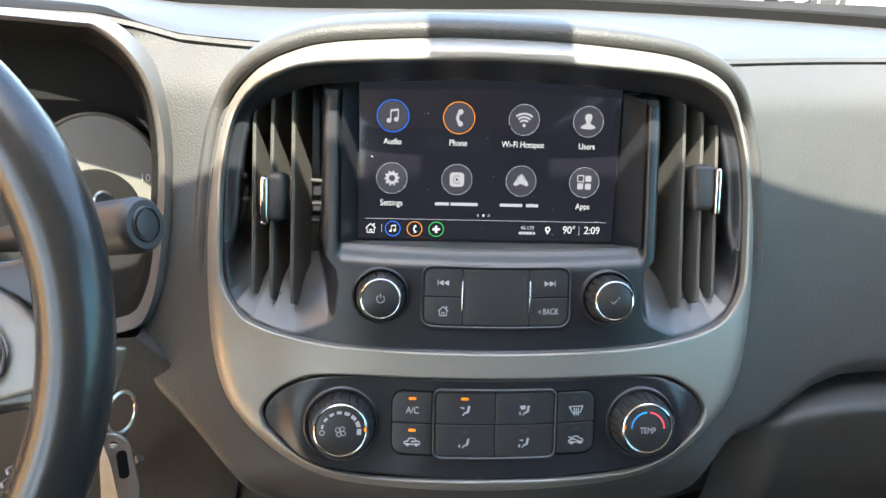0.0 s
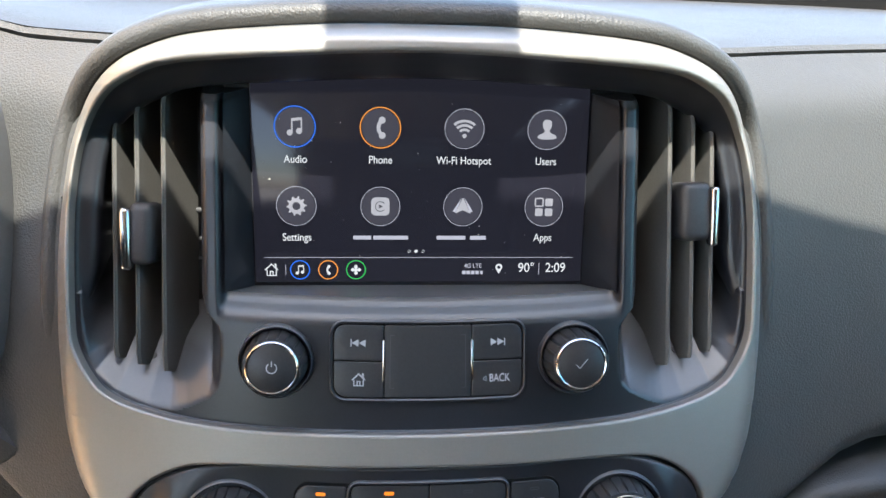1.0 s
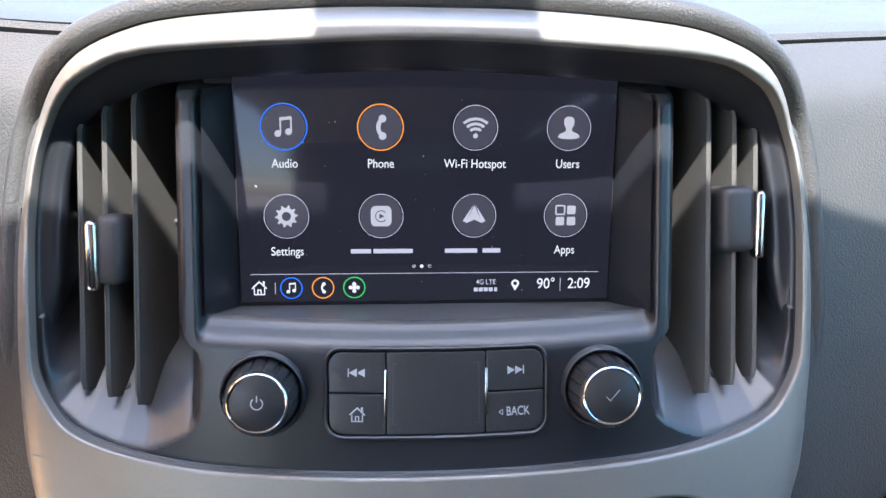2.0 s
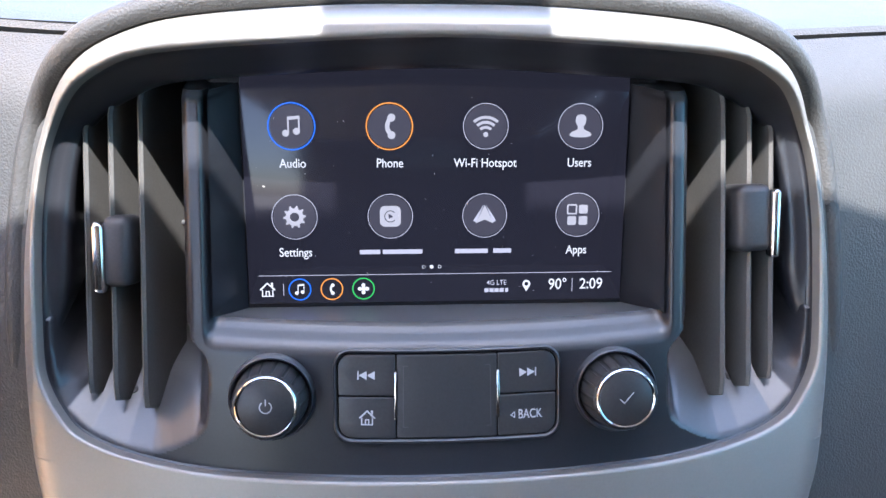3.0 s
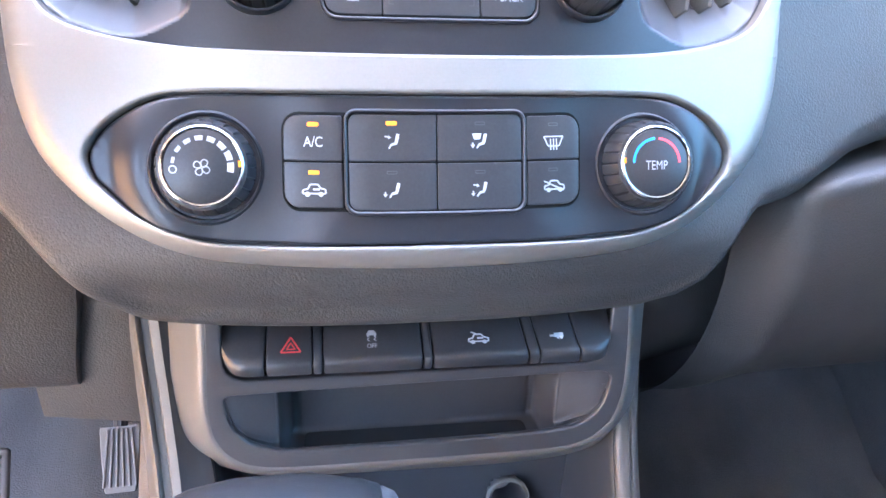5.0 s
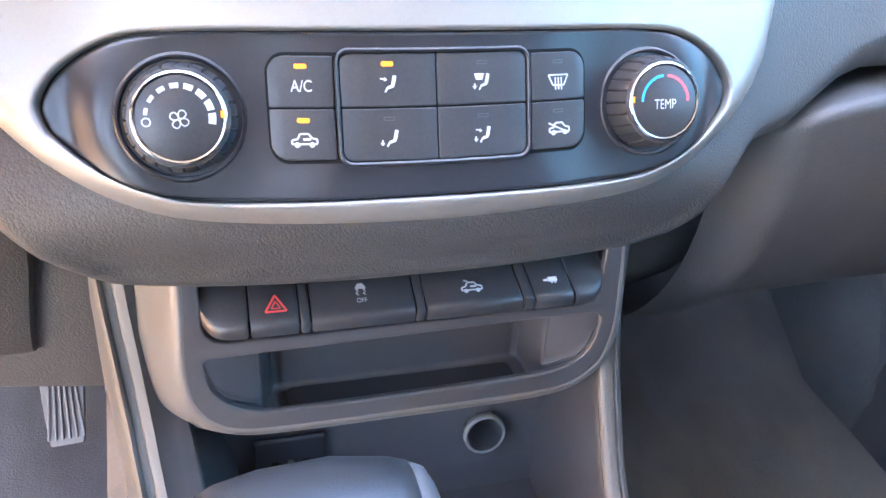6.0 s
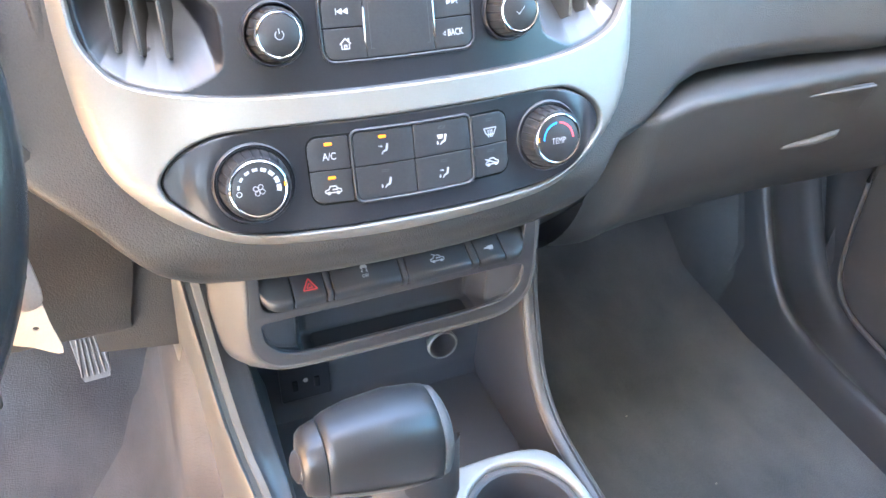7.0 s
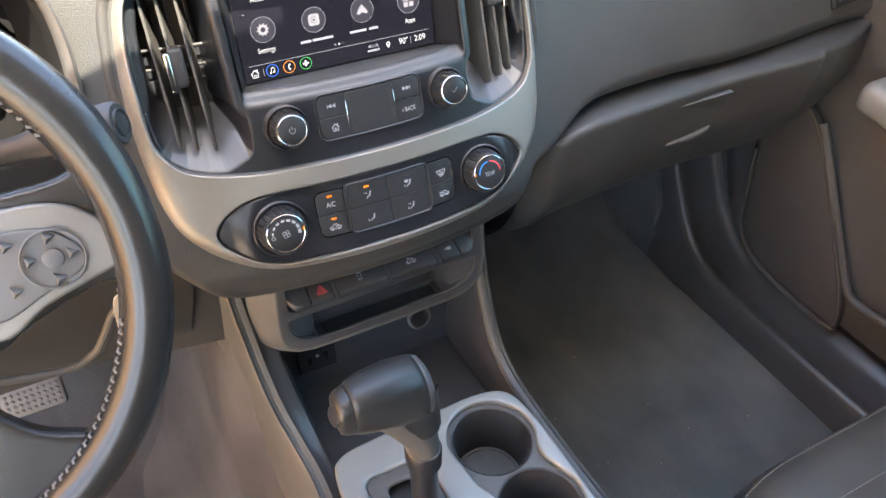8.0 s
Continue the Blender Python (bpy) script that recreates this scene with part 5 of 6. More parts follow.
part("lower_spoke", filled([low], 0.016, 0.005, lambda u, v, w: on_wheel(u, v, w - 0.004), 0.02, 3), LEATHER, wheel, "black leather covered lower spoke")
hub = outline([(0.085, 0.03), (0.07, 0.062), (0, 0.072), (-0.07, 0.062), (-0.085, 0.03), (-0.08, -0.03), (-0.062, -0.075), (0, -0.095), (0.062, -0.075), (0.08, -0.03)])
part("airbag_cover", filled([hub], 0.03, 0.009, lambda u, v, w: WM @ Vector((u, v, w + 0.0 - 1.5 * (u * u + v * v))), 0.02, 4), DARKVINYL, wheel, "dark grained airbag cover")
b = bmesh.new()
for i in range(72):
    a = radians(-84 + 2.2 * i)
    if not (math.degrees(a) < -16 or 26 < math.degrees(a) < 70):
        continue
    r = RW - RT * 0.90
    c = WM @ Vector((r * math.cos(a), r * math.sin(a), RT * 0.62))
    d = WM @ Vector(((r - 0.001) * math.cos(a + 0.016), (r - 0.001) * math.sin(a + 0.016), RT * 0.40))
    tube([c, (c + d) / 2 + (WM.to_3x3() @ Vector((-0.0012 * math.cos(a), -0.0012 * math.sin(a), 0.0008))), d], 0.0008, 6, bm=b)
tagged(part("stitching", b, STITCH, wheel, "grey thread stitching"), kind="stuff")

# ---------------------------------------------------------------- knee panel and pedals
knee = thing("knee_panel", (-0.4, 0.0, 0.94), "dark grained knee panel below the steering column", "knee panel")
rows = []
for k in range(15):
    t = k / 14
    z = 1.13 - 0.180 * t
    xr = lerp(z, [(0.94, -0.1835), (0.96, -0.1815), (1.005, -0.1725), (1.03, -0.170), (1.06, -0.175), (1.10, -0.20), (1.13, -0.23)])
    y = -0.050 + 0.02 * t * t
    rows.append([(-0.63, y + 0.02, z)] + [(-0.63 + (xr - 0.006 + 0.63) * i / 30, y, z) for i in range(1, 31)] + [(xr - 0.001, y + 0.001, z), (xr, y + 0.005, z), (xr, y + 0.05, z)])
rows += [[(p[0], p[1] + 0.004, p[2] - 0.004) for p in rows[-1]], [(p[0], p[1] + 0.15, p[2] + 0.01) for p in rows[-1]]]
part("panel", loft(rows), VINYL_LOW, knee, angle=50)
part("end_cap", loft([[(x, -0.036 + 0.012 * t * t + 0.3 * abs(x + 0.15) ** 1.2, 1.05 - 0.132 * t) for x in (-0.21, -0.175, -0.165, -0.155, -0.145, -0.135, -0.128)] for t in [k / 8 for k in range(9)]]), VINYL_LOW, knee, "grained vinyl end piece")

gas = thing("accelerator_pedal", (-0.255, 0.26, 0.66), "ribbed rubber accelerator pedal", "pedal")
pm = pose(-0.251, 0.250, 0.688, -38, 0, 4) @ Matrix.Scale(0.80, 4)
part("pad", loft([[pm @ Vector((w * u, d, h)) for u, d in ((-1, 0.004), (-1, -0.003), (-0.94, -0.005), (0.94, -0.005), (1, -0.003), (1, 0.004))] for w, h in ((0.017, -0.046), (0.0185, -0.044), (0.022, -0.01), (0.0245, 0.028), (0.024, 0.034))], False), PEDAL, gas, "grey rubber pad, dust and light in its tone")
for i in range(6):
    part("rib", rbox(0.0028, 0.004, 0.07, pm @ pose(-0.0165 + 0.0066 * i, -0.006, -0.004, 0, -4.5 * (i - 2.5) / 2.5), 0.001), PEDAL, gas)
part("arm", tube([(-0.254, 0.272, 0.705), (-0.256, 0.335, 0.80), (-0.258, 0.345, 0.95)], 0.007), BLACK, gas)
brake = thing("brake_pedal", (-0.37, 0.23, 0.68), "rubber brake pedal with a studded pad", "pedal")
pm = pose(-0.384, 0.222, 0.690, -32, 0, 0)
part("pad", rbox(0.078, 0.012, 0.056, pm, 0.005, 3), PEDAL, brake, "grey rubber pad, dust and light in its tone")
for i in range(9):
    for j in range(6):
        part("stud", rbox(0.0045, 0.003, 0.0045, pm @ pose(-0.031 + 0.0078 * i, -0.0068, -0.020 + 0.008 * j), 0.001, 1), PEDAL, brake)
part("arm", tube([(-0.388, 0.24, 0.70), (-0.388, 0.30, 0.82), (-0.388, 0.33, 1.0)], 0.009), BLACK, brake)

# ---------------------------------------------------------------- switch bar and storage tray
pod = thing("storage_tray", (0, -0.05, 0.92), "dark plastic storage tray unit under the dash", "storage tray")
TRAY_OUT = [(-0.1285, 1.014), (-0.129, 0.99), (-0.1305, 0.962), (-0.131, 0.935), (-0.1285, 0.921), (-0.119, 0.909), (-0.105, 0.898), (-0.075, 0.890), (0.0, 0.888), (0.075, 0.8885),
            (0.112, 0.895), (0.126, 0.907), (0.1345, 0.919), (0.138, 0.935), (0.1365, 0.962), (0.1345, 0.99), (0.133, 1.014)]
TRAY_FACE = [(-0.1055, 1.014), (-0.1065, 0.99), (-0.108, 0.966), (-0.107, 0.948), (-0.104, 0.938), (-0.098, 0.9295), (-0.087, 0.923), (-0.065, 0.9205), (0.0, 0.9205), (0.06, 0.9212),
             (0.086, 0.9228), (0.099, 0.9275), (0.1075, 0.935), (0.112, 0.944), (0.1145, 0.962), (0.113, 0.99), (0.1105, 1.014)]
tray_out, tray_face = ([(p.x, p.y) for p in spline([(x, z, 0) for x, z in line], 6)] for line in (TRAY_OUT, TRAY_FACE))
rim_ = [[(a[0] + (b[0] - a[0]) * k, y, a[1] + (b[1] - a[1]) * k) for a, b in zip(tray_face, tray_out)]
        for k, y in ((-0.04, -0.0775), (0.0, -0.0780), (0.07, -0.0777), (0.15, -0.0760), (0.22, -0.0742), (0.45, -0.0660), (0.75, -0.0552), (0.92, -0.0490), (0.98, -0.0466), (1.0, -0.0436), (1.0, -0.01))]
part("body", loft(rim_), TRAY_BODY, pod, "satin dark plastic body with rounded flanks", angle=60)
TRAY_LIP = [(-0.0985, 0.960), (-0.0965, 0.949), (-0.089, 0.939), (-0.078, 0.9335), (-0.065, 0.9315), (-0.018, 0.9315), (0.05, 0.9328), (0.083, 0.935), (0.096, 0.9405), (0.103, 0.949), (0.1055, 0.960)]
recess = outline([(-0.0975, 0.9668), (-0.085, 0.9678), (-0.034, 0.969), (0.015, 0.970), (0.085, 0.9712), (0.104, 0.9700)] + TRAY_LIP[::-1], 4)
bay = [(0.102, 1.014), (0.102, 0.987), (0.1008, 0.9825), (0.0975, 0.979), (0.092, 0.9773), (-0.088, 0.9763), (-0.0935, 0.978), (-0.0968, 0.9815), (-0.098, 0.986), (-0.098, 1.014)]
part("front_frame", filled([tray_face + bay, recess], 0.004, 0.0012, lambda u, v, w: Vector((u, -0.0758 - w, v)), 0, 3), TRAY, pod, "satin dark front frame", angle=50)


def tray_depth(x):
    """The back of the recess: shallow wings, a rounded ridge, a steep flank and a level back."""
    a = abs(x - 0.0035)
    return -0.044 - 0.0225 * step(a, 0.0695, 0.0775) - 0.0082 * min(1, max(0, (a - 0.0780) / 0.0195)) ** 0.9 + 0.0008 * math.exp(-((a - 0.067) / 0.0015) ** 2)


rows = []
for x in lines(-0.101, 0.108, 0.003, [0.0035 + s_ * (0.062 + 0.0005 * k) for s_ in (-1, 1) for k in range(44)]):
    yb, zl = tray_depth(x), lerp(x, TRAY_LIP)
    deep = min(1, max(0, (yb + 0.0745) / 0.0285))
    zf, yf = zl - 0.0125 * deep, -0.0765
    g = 1 - deep
    rows.append([(x, yf, zl - 0.004), (x, yf + 0.001, zl - 0.001), (x, yf + 0.002 * deep + 0.001, zl - 0.002 * deep)]
                + [(x, yf + 0.002 + (yb - yf - 0.002) * t, zl + (zf - zl) * min(1, t * 5) + 0.001 * g * t * t) for t in (0.1, 0.2, 0.5, 0.85)]
                + [(x, yb - 0.0018 * deep - 0.0004, zf + 0.0004 + 0.001 * g), (x, yb - 0.0005 * deep - 0.0001, zf + 0.0016 + 0.001 * g), (x, yb, zf + 0.004), (x, yb, 0.955 + 0.006 * g), (x, yb, 0.9725), (x, yb - 0.001, 0.9740), (x, -0.0745, 0.9745)])
part("recess", loft(rows), TRAY, pod, "open recess with sloping ends", angle=55)
# dark sheet that paints shade onto the recess floor
part("floor_shade", filled([rrect(0.128, 0.020, 0.004, 4, 0.0035, -0.0585)], 0.002, 0.0006, lambda u, v, w: Vector((u, v, 0.9208 + w))), RECESS_SHADE, pod, "dark sheet painting shade on the recess floor")

bar_t = thing("switch_bar", (0, -0.08, 0.995), "row of black switches with printed symbols", "switch bar")
def key_cap(name, x0, x1, lean0=0.0, lean1=0.0, turn=0):
    """A switch key: sloping top, sharp crease and a lip below; turn rounds its outer end back."""
    rows, n = [], 12 if turn else 2
    xs_ = [(x0, 0.0016), (x0 + 0.0005, 0.0003)] + [(x0 + 0.0012 + (x1 - x0 - 0.0024) * k / n, 0) for k in range(n + 1)] + [(x1 - 0.0005, 0.0003), (x1, 0.0016)]
    for x, e in xs_:
        f = (x - x0) / (x1 - x0)
        r = (f if turn > 0 else 1 - f) ** 4 if turn else 0
        back, up = 0.011 * r, 0.006 * r * r
        lean = lean0 + (lean1 - lean0) * f
        rows.append([(x + lean * k, y + back * (1 if y < -0.06 else 0), z + (up if z < 0.995 else 0)) for y, z, k in (
            (-0.040, 1.0190, 0), (-0.050 + e, 1.0133 - e, 0), (-0.0850 + e, 0.9932, 0.8), (-0.0870 + e, 0.9920, 0.9), (-0.0881 + e, 0.9905, 0.95), (-0.0883 + e, 0.9880, 1), (-0.0872 + e, 0.9845 + e, 1), (-0.0850, 0.9832 + e, 1), (-0.055, 0.9825, 1))])
    return part(name, loft(rows, False, False), BUTTON, bar_t, angle=32)


BM = lambda x: Matrix(((1, 0, 0, x), (0, 0.868, -0.497, -0.0800), (0, 0.497, 0.868, 0.9966), (0, 0, 0, 1)))
part("backing", loft([[(x, y, z) for x in (-0.094, 0.099)] for y, z in ((-0.045, 1.011), (-0.062, 1.0030), (-0.082, 0.9905), (-0.083, 0.987), (-0.05, 0.980))]), FRIT, bar_t)
key_cap("end_cap", -0.0985, -0.0770, 0.0, -0.0002, -1)
hz = key_cap("hazard_switch", -0.0765, -0.0543)
for x0, x1, q in ((-0.0538, -0.0492, 0.0), (0.0012, 0.0056, 0.0), (0.0525, 0.0581, 0.0036)):
    key_cap("divider", x0, x1, q, q)
tr = key_cap("traction_switch", -0.0487, 0.0007)
bl = key_cap("bed_light_switch", 0.0061, 0.0520, 0.0, 0.0036)
tw = key_cap("tow_switch", 0.0586, 0.0790, 0.0036, 0.0042)
key_cap("end_cap", 0.0795, 0.1030, 0.0042, 0.0, 1)
b = bmesh.new()
for r, w in ((0.0056, 0.0009), (0.0024, 0.0006)):
    q = [(r * math.cos(radians(90 + 120 * i)), r * math.sin(radians(90 + 120 * i))) for i in range(3)]
    for i in range(3):
        bar(b, BM(-0.0645) @ pose(0, -0.0006, 0.0004), *q[i], *q[(i + 1) % 3], w)
part("symbol", b, REDPRINT, hz, "red warning triangle", smooth=False)
b = bmesh.new()
mm = BM(-0.0245) @ pose(0, 0.0042, 0.0004)
poly(b, mm, [(-0.0013, 0.0030), (0.0013, 0.0030), (0.0021, 0.0015), (-0.0021, 0.0015)])
rect(b, mm, 0, 0.0008, 0.0050, 0.0014)
for x in (-0.0017, 0.0017):
    rect(b, mm, x, -0.0003, 0.0010, 0.0010)
    bar(b, mm, x + 0.0006, -0.0012, x - 0.0006, -0.0022, 0.0005)
    bar(b, mm, x - 0.0006, -0.0022, x + 0.0006, -0.0032, 0.0005)
part("symbol", b, PRINT, tr, smooth=False)
part("lettering", words("OFF", 0.0034, BM(-0.0245) @ pose(0, -0.0018, 0.0004), 0.00003, 0.85), PRINT, tr, smooth=False)
b = bmesh.new()
car_mark(b, BM(0.0300) @ pose(0, -0.0002, 0.0004), 0.0032, False)
bar(b, BM(0.0300) @ pose(0, -0.0002, 0.0004), -0.0035, 0.004, -0.001, 0.0028, 0.0008)
part("symbol", b, PRINT, bl, smooth=False)
b = bmesh.new()
mm = BM(0.0715) @ pose(0, 0.0, 0.0004)
rect(b, mm, 0.0012, 0.0, 0.005, 0.0026)
rect(b, mm, -0.0026, -0.0003, 0.0022, 0.0012)
disc(b, mm, 0.0007, 0.0006, -0.0017, 10); disc(b, mm, 0.0007, 0.0024, -0.0017, 10)
part("symbol", b, PRINT, tw, smooth=False)

# ---------------------------------------------------------------- centre console
console = thing("centre_console", (0, -0.25, 0.55), "dark centre console with grey side rails", "centre console")
RAIL = [(-0.034, 1.012), (-0.042, 0.995), (-0.050, 0.96), (-0.062, 0.92), (-0.078, 0.885), (-0.098, 0.85), (-0.125, 0.829), (-0.165, 0.820), (-0.25, 0.817), (-0.4, 0.822), (-0.7, 0.83)]
rail = spline([(0, y, z) for y, z in RAIL], 4)


def rail_inner(z, side):
    """How far in the rail's top reaches; the driver's side carries a wide flat panel."""
    return lerp(z, [(0.818, 0.0935), (0.827, 0.0955), (0.84, 0.0985), (0.865, 0.1035), (0.89, 0.107), (0.91, 0.109), (0.93, 0.112), (1.1, 0.118)]) if side < 0 else 0.1205


def rail_groove(z):
    """Where the groove runs along the driver's rail, which closes in as it falls."""
    return lerp(z, [(0.816, 0.1175), (0.82, 0.1185), (0.828, 0.1225), (0.85, 0.129), (0.875, 0.1335), (0.90, 0.1365), (0.93, 0.1393), (0.976, 0.1432), (1.02, 0.146)])


for side in (-1, 1):
    rows = []
    for i, p in enumerate(rail):
        d = (rail[min(i + 1, len(rail) - 1)] - rail[max(i - 1, 0)]).normalized()
        nrm = Vector((0, d.z, -d.y))
        row = []
        if side < 0:
            zz = p.z if p.y > -0.165 else 0.820
            g, xi = rail_groove(zz), rail_inner(zz, side)
            xs_ = max(xi + 0.004, g - 0.0125)
            for a, h in ((xi - 0.0006, -0.032), (xi - 0.0002, -0.0050), (xi + 0.0006, -0.0036), (xi + 0.0020, -0.0030), ((xi + xs_) / 2, -0.0018), (xs_ - 0.001, 0.0006), (xs_ + 0.0022, 0.0040),
                         (g - 0.0062, 0.0030), (g - 0.0054, 0.0027), (g - 0.0050, 0.0022), (g - 0.0046, 0.0014), (g - 0.0008, 0.0014), (g - 0.0003, 0.0026), (g + 0.0004, 0.0034), (g + 0.0014, 0.0038), (g + 0.0028, 0.0024),
                         (g + 0.0050, -0.002), (g + 0.0085, -0.010), (g + 0.0125, -0.022), (g + 0.0165, -0.037), (g + 0.0195, -0.052), (g + 0.0210, -0.066), (g + 0.0215, -0.09)):
                row.append(Vector((-a, p.y + 0.004, p.z)) + nrm * h)
            rows.append(row)
            continue
        for dx, h in ((-0.0335, -0.03), (-0.033, -0.006), (-0.031, -0.0015), (-0.024, -0.0006), (-0.0125, -0.0006), (-0.0110, -0.001), (-0.0098, 0.002), (-0.006, 0.003), (-0.0030, 0.0029), (-0.0018, 0.0006), (-0.0006, 0.0022), (0.001, 0.002), (0.005, -0.003), (0.008, -0.012), (0.010, -0.022), (0.0115, -0.034), (0.0128, -0.046), (0.0130, -0.056)):
            if dx < -0.011:
                dx = -0.011 + (dx + 0.011) * 0.001 / 0.0225
            row.append(Vector((side * (0.1325 + dx), p.y + 0.004, p.z)) + nrm * h)
        rows.append(row)
    if side < 0:
        part("rail_panel", loft([row[:7] for row in rows]), TRAY, console, "satin dark inner panel", angle=60)
    part("side_rail", loft([row[6:] if side < 0 else row[1:] for row in rows]), RAILMAT, console, "grey textured side rail", angle=60)
    skirt = []
    for t in [k / 40 for k in range(41)]:
        y = -0.03 - 0.67 * t
        zt = lerp(-y, [(-a, c) for a, c in RAIL]) - 0.026
        if side < 0:
            g = rail_groove(max(0.818, zt + 0.026) if y > -0.165 else 0.820)
            q = lerp(zt + 0.026, [(0.82, 1.0), (0.88, 1.9)])
            skirt.append([(-g - 0.005, y, zt - 0.025 * q), (-g - 0.014, y, zt - 0.060 * q), (-g - 0.0205, y, zt - 0.085 * q), (-g - 0.027, y, zt - 0.115 * q), (-0.182, y, 0.64), (-0.196, y, 0.595), (-0.216, y, 0.565), (-0.245, y, 0.548), (-0.29, y, 0.536), (-0.33, y, 0.50)])
        else:
            skirt.append([(0.138, y, zt), (0.145, y, zt - 0.08), (0.151, y, zt - 0.2), (0.158, y, 0.56), (0.17, y, 0.50)])
    front = [[(px_, py_ + dy, pz_ if k else pz_) for k, (px_, py_, pz_) in enumerate(skirt[0])] for dy in (0.6, 0.3, 0.1)]
    part("tunnel_side", loft(front + skirt), CARPET_DRIVER if side < 0 else CARPET, console, "carpeted tunnel side", angle=60)
    wall = []
    for zz in (0.99, 0.96, 0.94, 0.925, 0.91, 0.885, 0.86, 0.845, 0.83, 0.818, 0.79, 0.76):
        xi = rail_inner(zz, side) + 0.001
        yf = lerp(zz, [(0.76, -0.158), (0.818, -0.158), (0.83, -0.112), (0.85, -0.084), (0.885, -0.068), (0.92, -0.060), (0.96, -0.052), (0.995, -0.042)])
        wall.append([(side * (xi - 0.004), 0.02, zz), (side * (xi - 0.002), -0.005 + 0.3 * (yf + 0.005), zz), (side * xi, yf, zz)])
    part("well_wall", loft(wall), WELL, console)
well_line = [(-0.03, 0.93), (0.0, 0.90), (0.0025, 0.856)] + [(0.0025 + 0.0028 * k / 33, 0.856 - 0.002 * k) for k in range(1, 34)] + [(0.006, 0.78), (0.0, 0.768), (-0.02, 0.764), (-0.16, 0.764)]
part("well_back", loft([[(x, y, z) for x in lines(-0.119, 0.119, 0.002, [])] for y, z in well_line], skip=lambda p: math.hypot(p.x - 0.0763, p.z - 0.823) < 0.0135 and p.y > -0.02), WELL, console, "dark grey open well")
plate_line = outline([(-0.088, -0.155), (-0.05, -0.149), (0.01, -0.148), (0.07, -0.147), (0.104, -0.157), (0.115, -0.19), (0.117, -0.26), (0.117, -0.45), (0.117, -0.62), (0, -0.63), (-0.103, -0.62), (-0.103, -0.45), (-0.103, -0.26), (-0.101, -0.18)], 4)
cup = [(0.062 + 0.0425 * math.cos(a), -0.203 + 0.0425 * math.sin(a)) for a in [2 * math.pi * i / 48 for i in range(48)]]
cup2 = [(0.066 + 0.0425 * math.cos(a), -0.290 + 0.0425 * math.sin(a)) for a in [2 * math.pi * i / 48 for i in range(48)]]
hole = outline([(0.062 + 0.0465 * math.cos(radians(a)), -0.203 + 0.0465 * math.sin(radians(a))) for a in (200, 170, 140, 110, 80, 50, 20, -10, -35)] + [(0.0985, -0.247)]
               + [(0.066 + 0.0455 * math.cos(radians(a)), -0.290 + 0.0455 * math.sin(radians(a))) for a in (30, 0, -40, -80, -120, -160, 170, 145)] + [(0.0215, -0.246)], 3)
slot = rrect(0.066, 0.17, 0.012, 6, -0.045, -0.275)
def plate_z(u, v, w):
    return Vector((u, v, 0.8335 + w + 0.02 * step(-v, 0.3, 0.6)))


part("top_plate", filled([plate_line, hole, slot], 0.008, 0.003, plate_z, 0.02, 3), PLATE, console, "light grey painted top plate", angle=50)
part("cup_surround", filled([[(0.064 + (x - 0.064) * 1.03, -0.246 + (y + 0.246) * 1.02) for x, y in hole], cup, cup2], 0.006, 0.001, lambda u, v, w: Vector((u, v, 0.8275 + w)), 0.02, 2), GREYPLAS, console, "dark grey cup holder surround", angle=50)
part("plate_skirt", loft([[(x * k, y, z) for x, y in plate_line] for k, z in ((1.0, 0.832), (0.99, 0.80), (0.99, 0.76))], True), BLACK, console)
for c in (cup, cup2):
    cx, cy = (0.062, -0.203) if c is cup else (0.066, -0.290)
    holder = part("cup_holder", loft([[(cx + 0.0395 * k * math.cos(a), cy + 0.0395 * k * math.sin(a), z) for a in [2 * math.pi * i / 48 for i in range(48)]] for k, z in ((1.10, 0.829), (1.075, 0.8315), (1.03, 0.8305), (0.995, 0.8265), (0.97, 0.80), (0.93, 0.765))], True), BLACK, console, "round black cup holder")
    part("cup_mat", lathe([(0.0366, 0.0), (0.036, 0.003), (0.033, 0.0032), (0.032, 0.002), (0.0005, 0.002)], pose(cx, cy, 0.764), 40), CARPET, holder, "dusty rubber mat")
part("shift_gate", filled([slot, rrect(0.03, 0.13, 0.008, 5, -0.045, -0.27)], 0.006, 0.002, lambda u, v, w: Vector((u, v, 0.8315 + w)), 0, 2), GREYPLAS, console, "dark grey shift gate")
part("gate_floor", rbox(0.06, 0.16, 0.01, pose(-0.045, -0.275, 0.815), 0.002), BLACK, console)

socket = thing("power_socket", (0.079, -0.002, 0.82), "round power socket with a pale ring", "power socket")
skm = pose(0.0763, -0.003, 0.823, 80)
part("ring", lathe([(0.0150, -0.001), (0.0152, 0.002), (0.0142, 0.0035), (0.0128, 0.003), (0.0125, 0.0)], skm, 40, caps=False), PLATE, socket, "pale grey ring")
part("barrel", lathe([(0.0129, 0.0030), (0.0124, 0.0012), (0.0118, -0.004), (0.0114, -0.030), (0.004, -0.031), (0.0005, -0.029)], skm, 40, caps=False), BARREL, socket, "dull metal barrel")
usb = thing("usb_panel", (-0.055, -0.002, 0.82), "black socket panel with two small ports", "usb panel")
um = pose(-0.057, -0.004, 0.822, 82)
part("panel", rbox(0.046, 0.040, 0.004, um, 0.004, 3), PIANO, usb)
part("screw", lathe([(0.0022, 0.0), (0.0021, 0.0008), (0.0012, 0.0010), (0.0010, 0.0003), (0.0002, 0.0003)], um @ pose(0, 0.002, 0.002), 16), STEEL, usb, "small bright screw")
for x in (-0.010, 0.010):
    part("port", rbox(0.005, 0.011, 0.003, um @ pose(x, -0.002, 0.002), 0.0008), FRIT, usb)

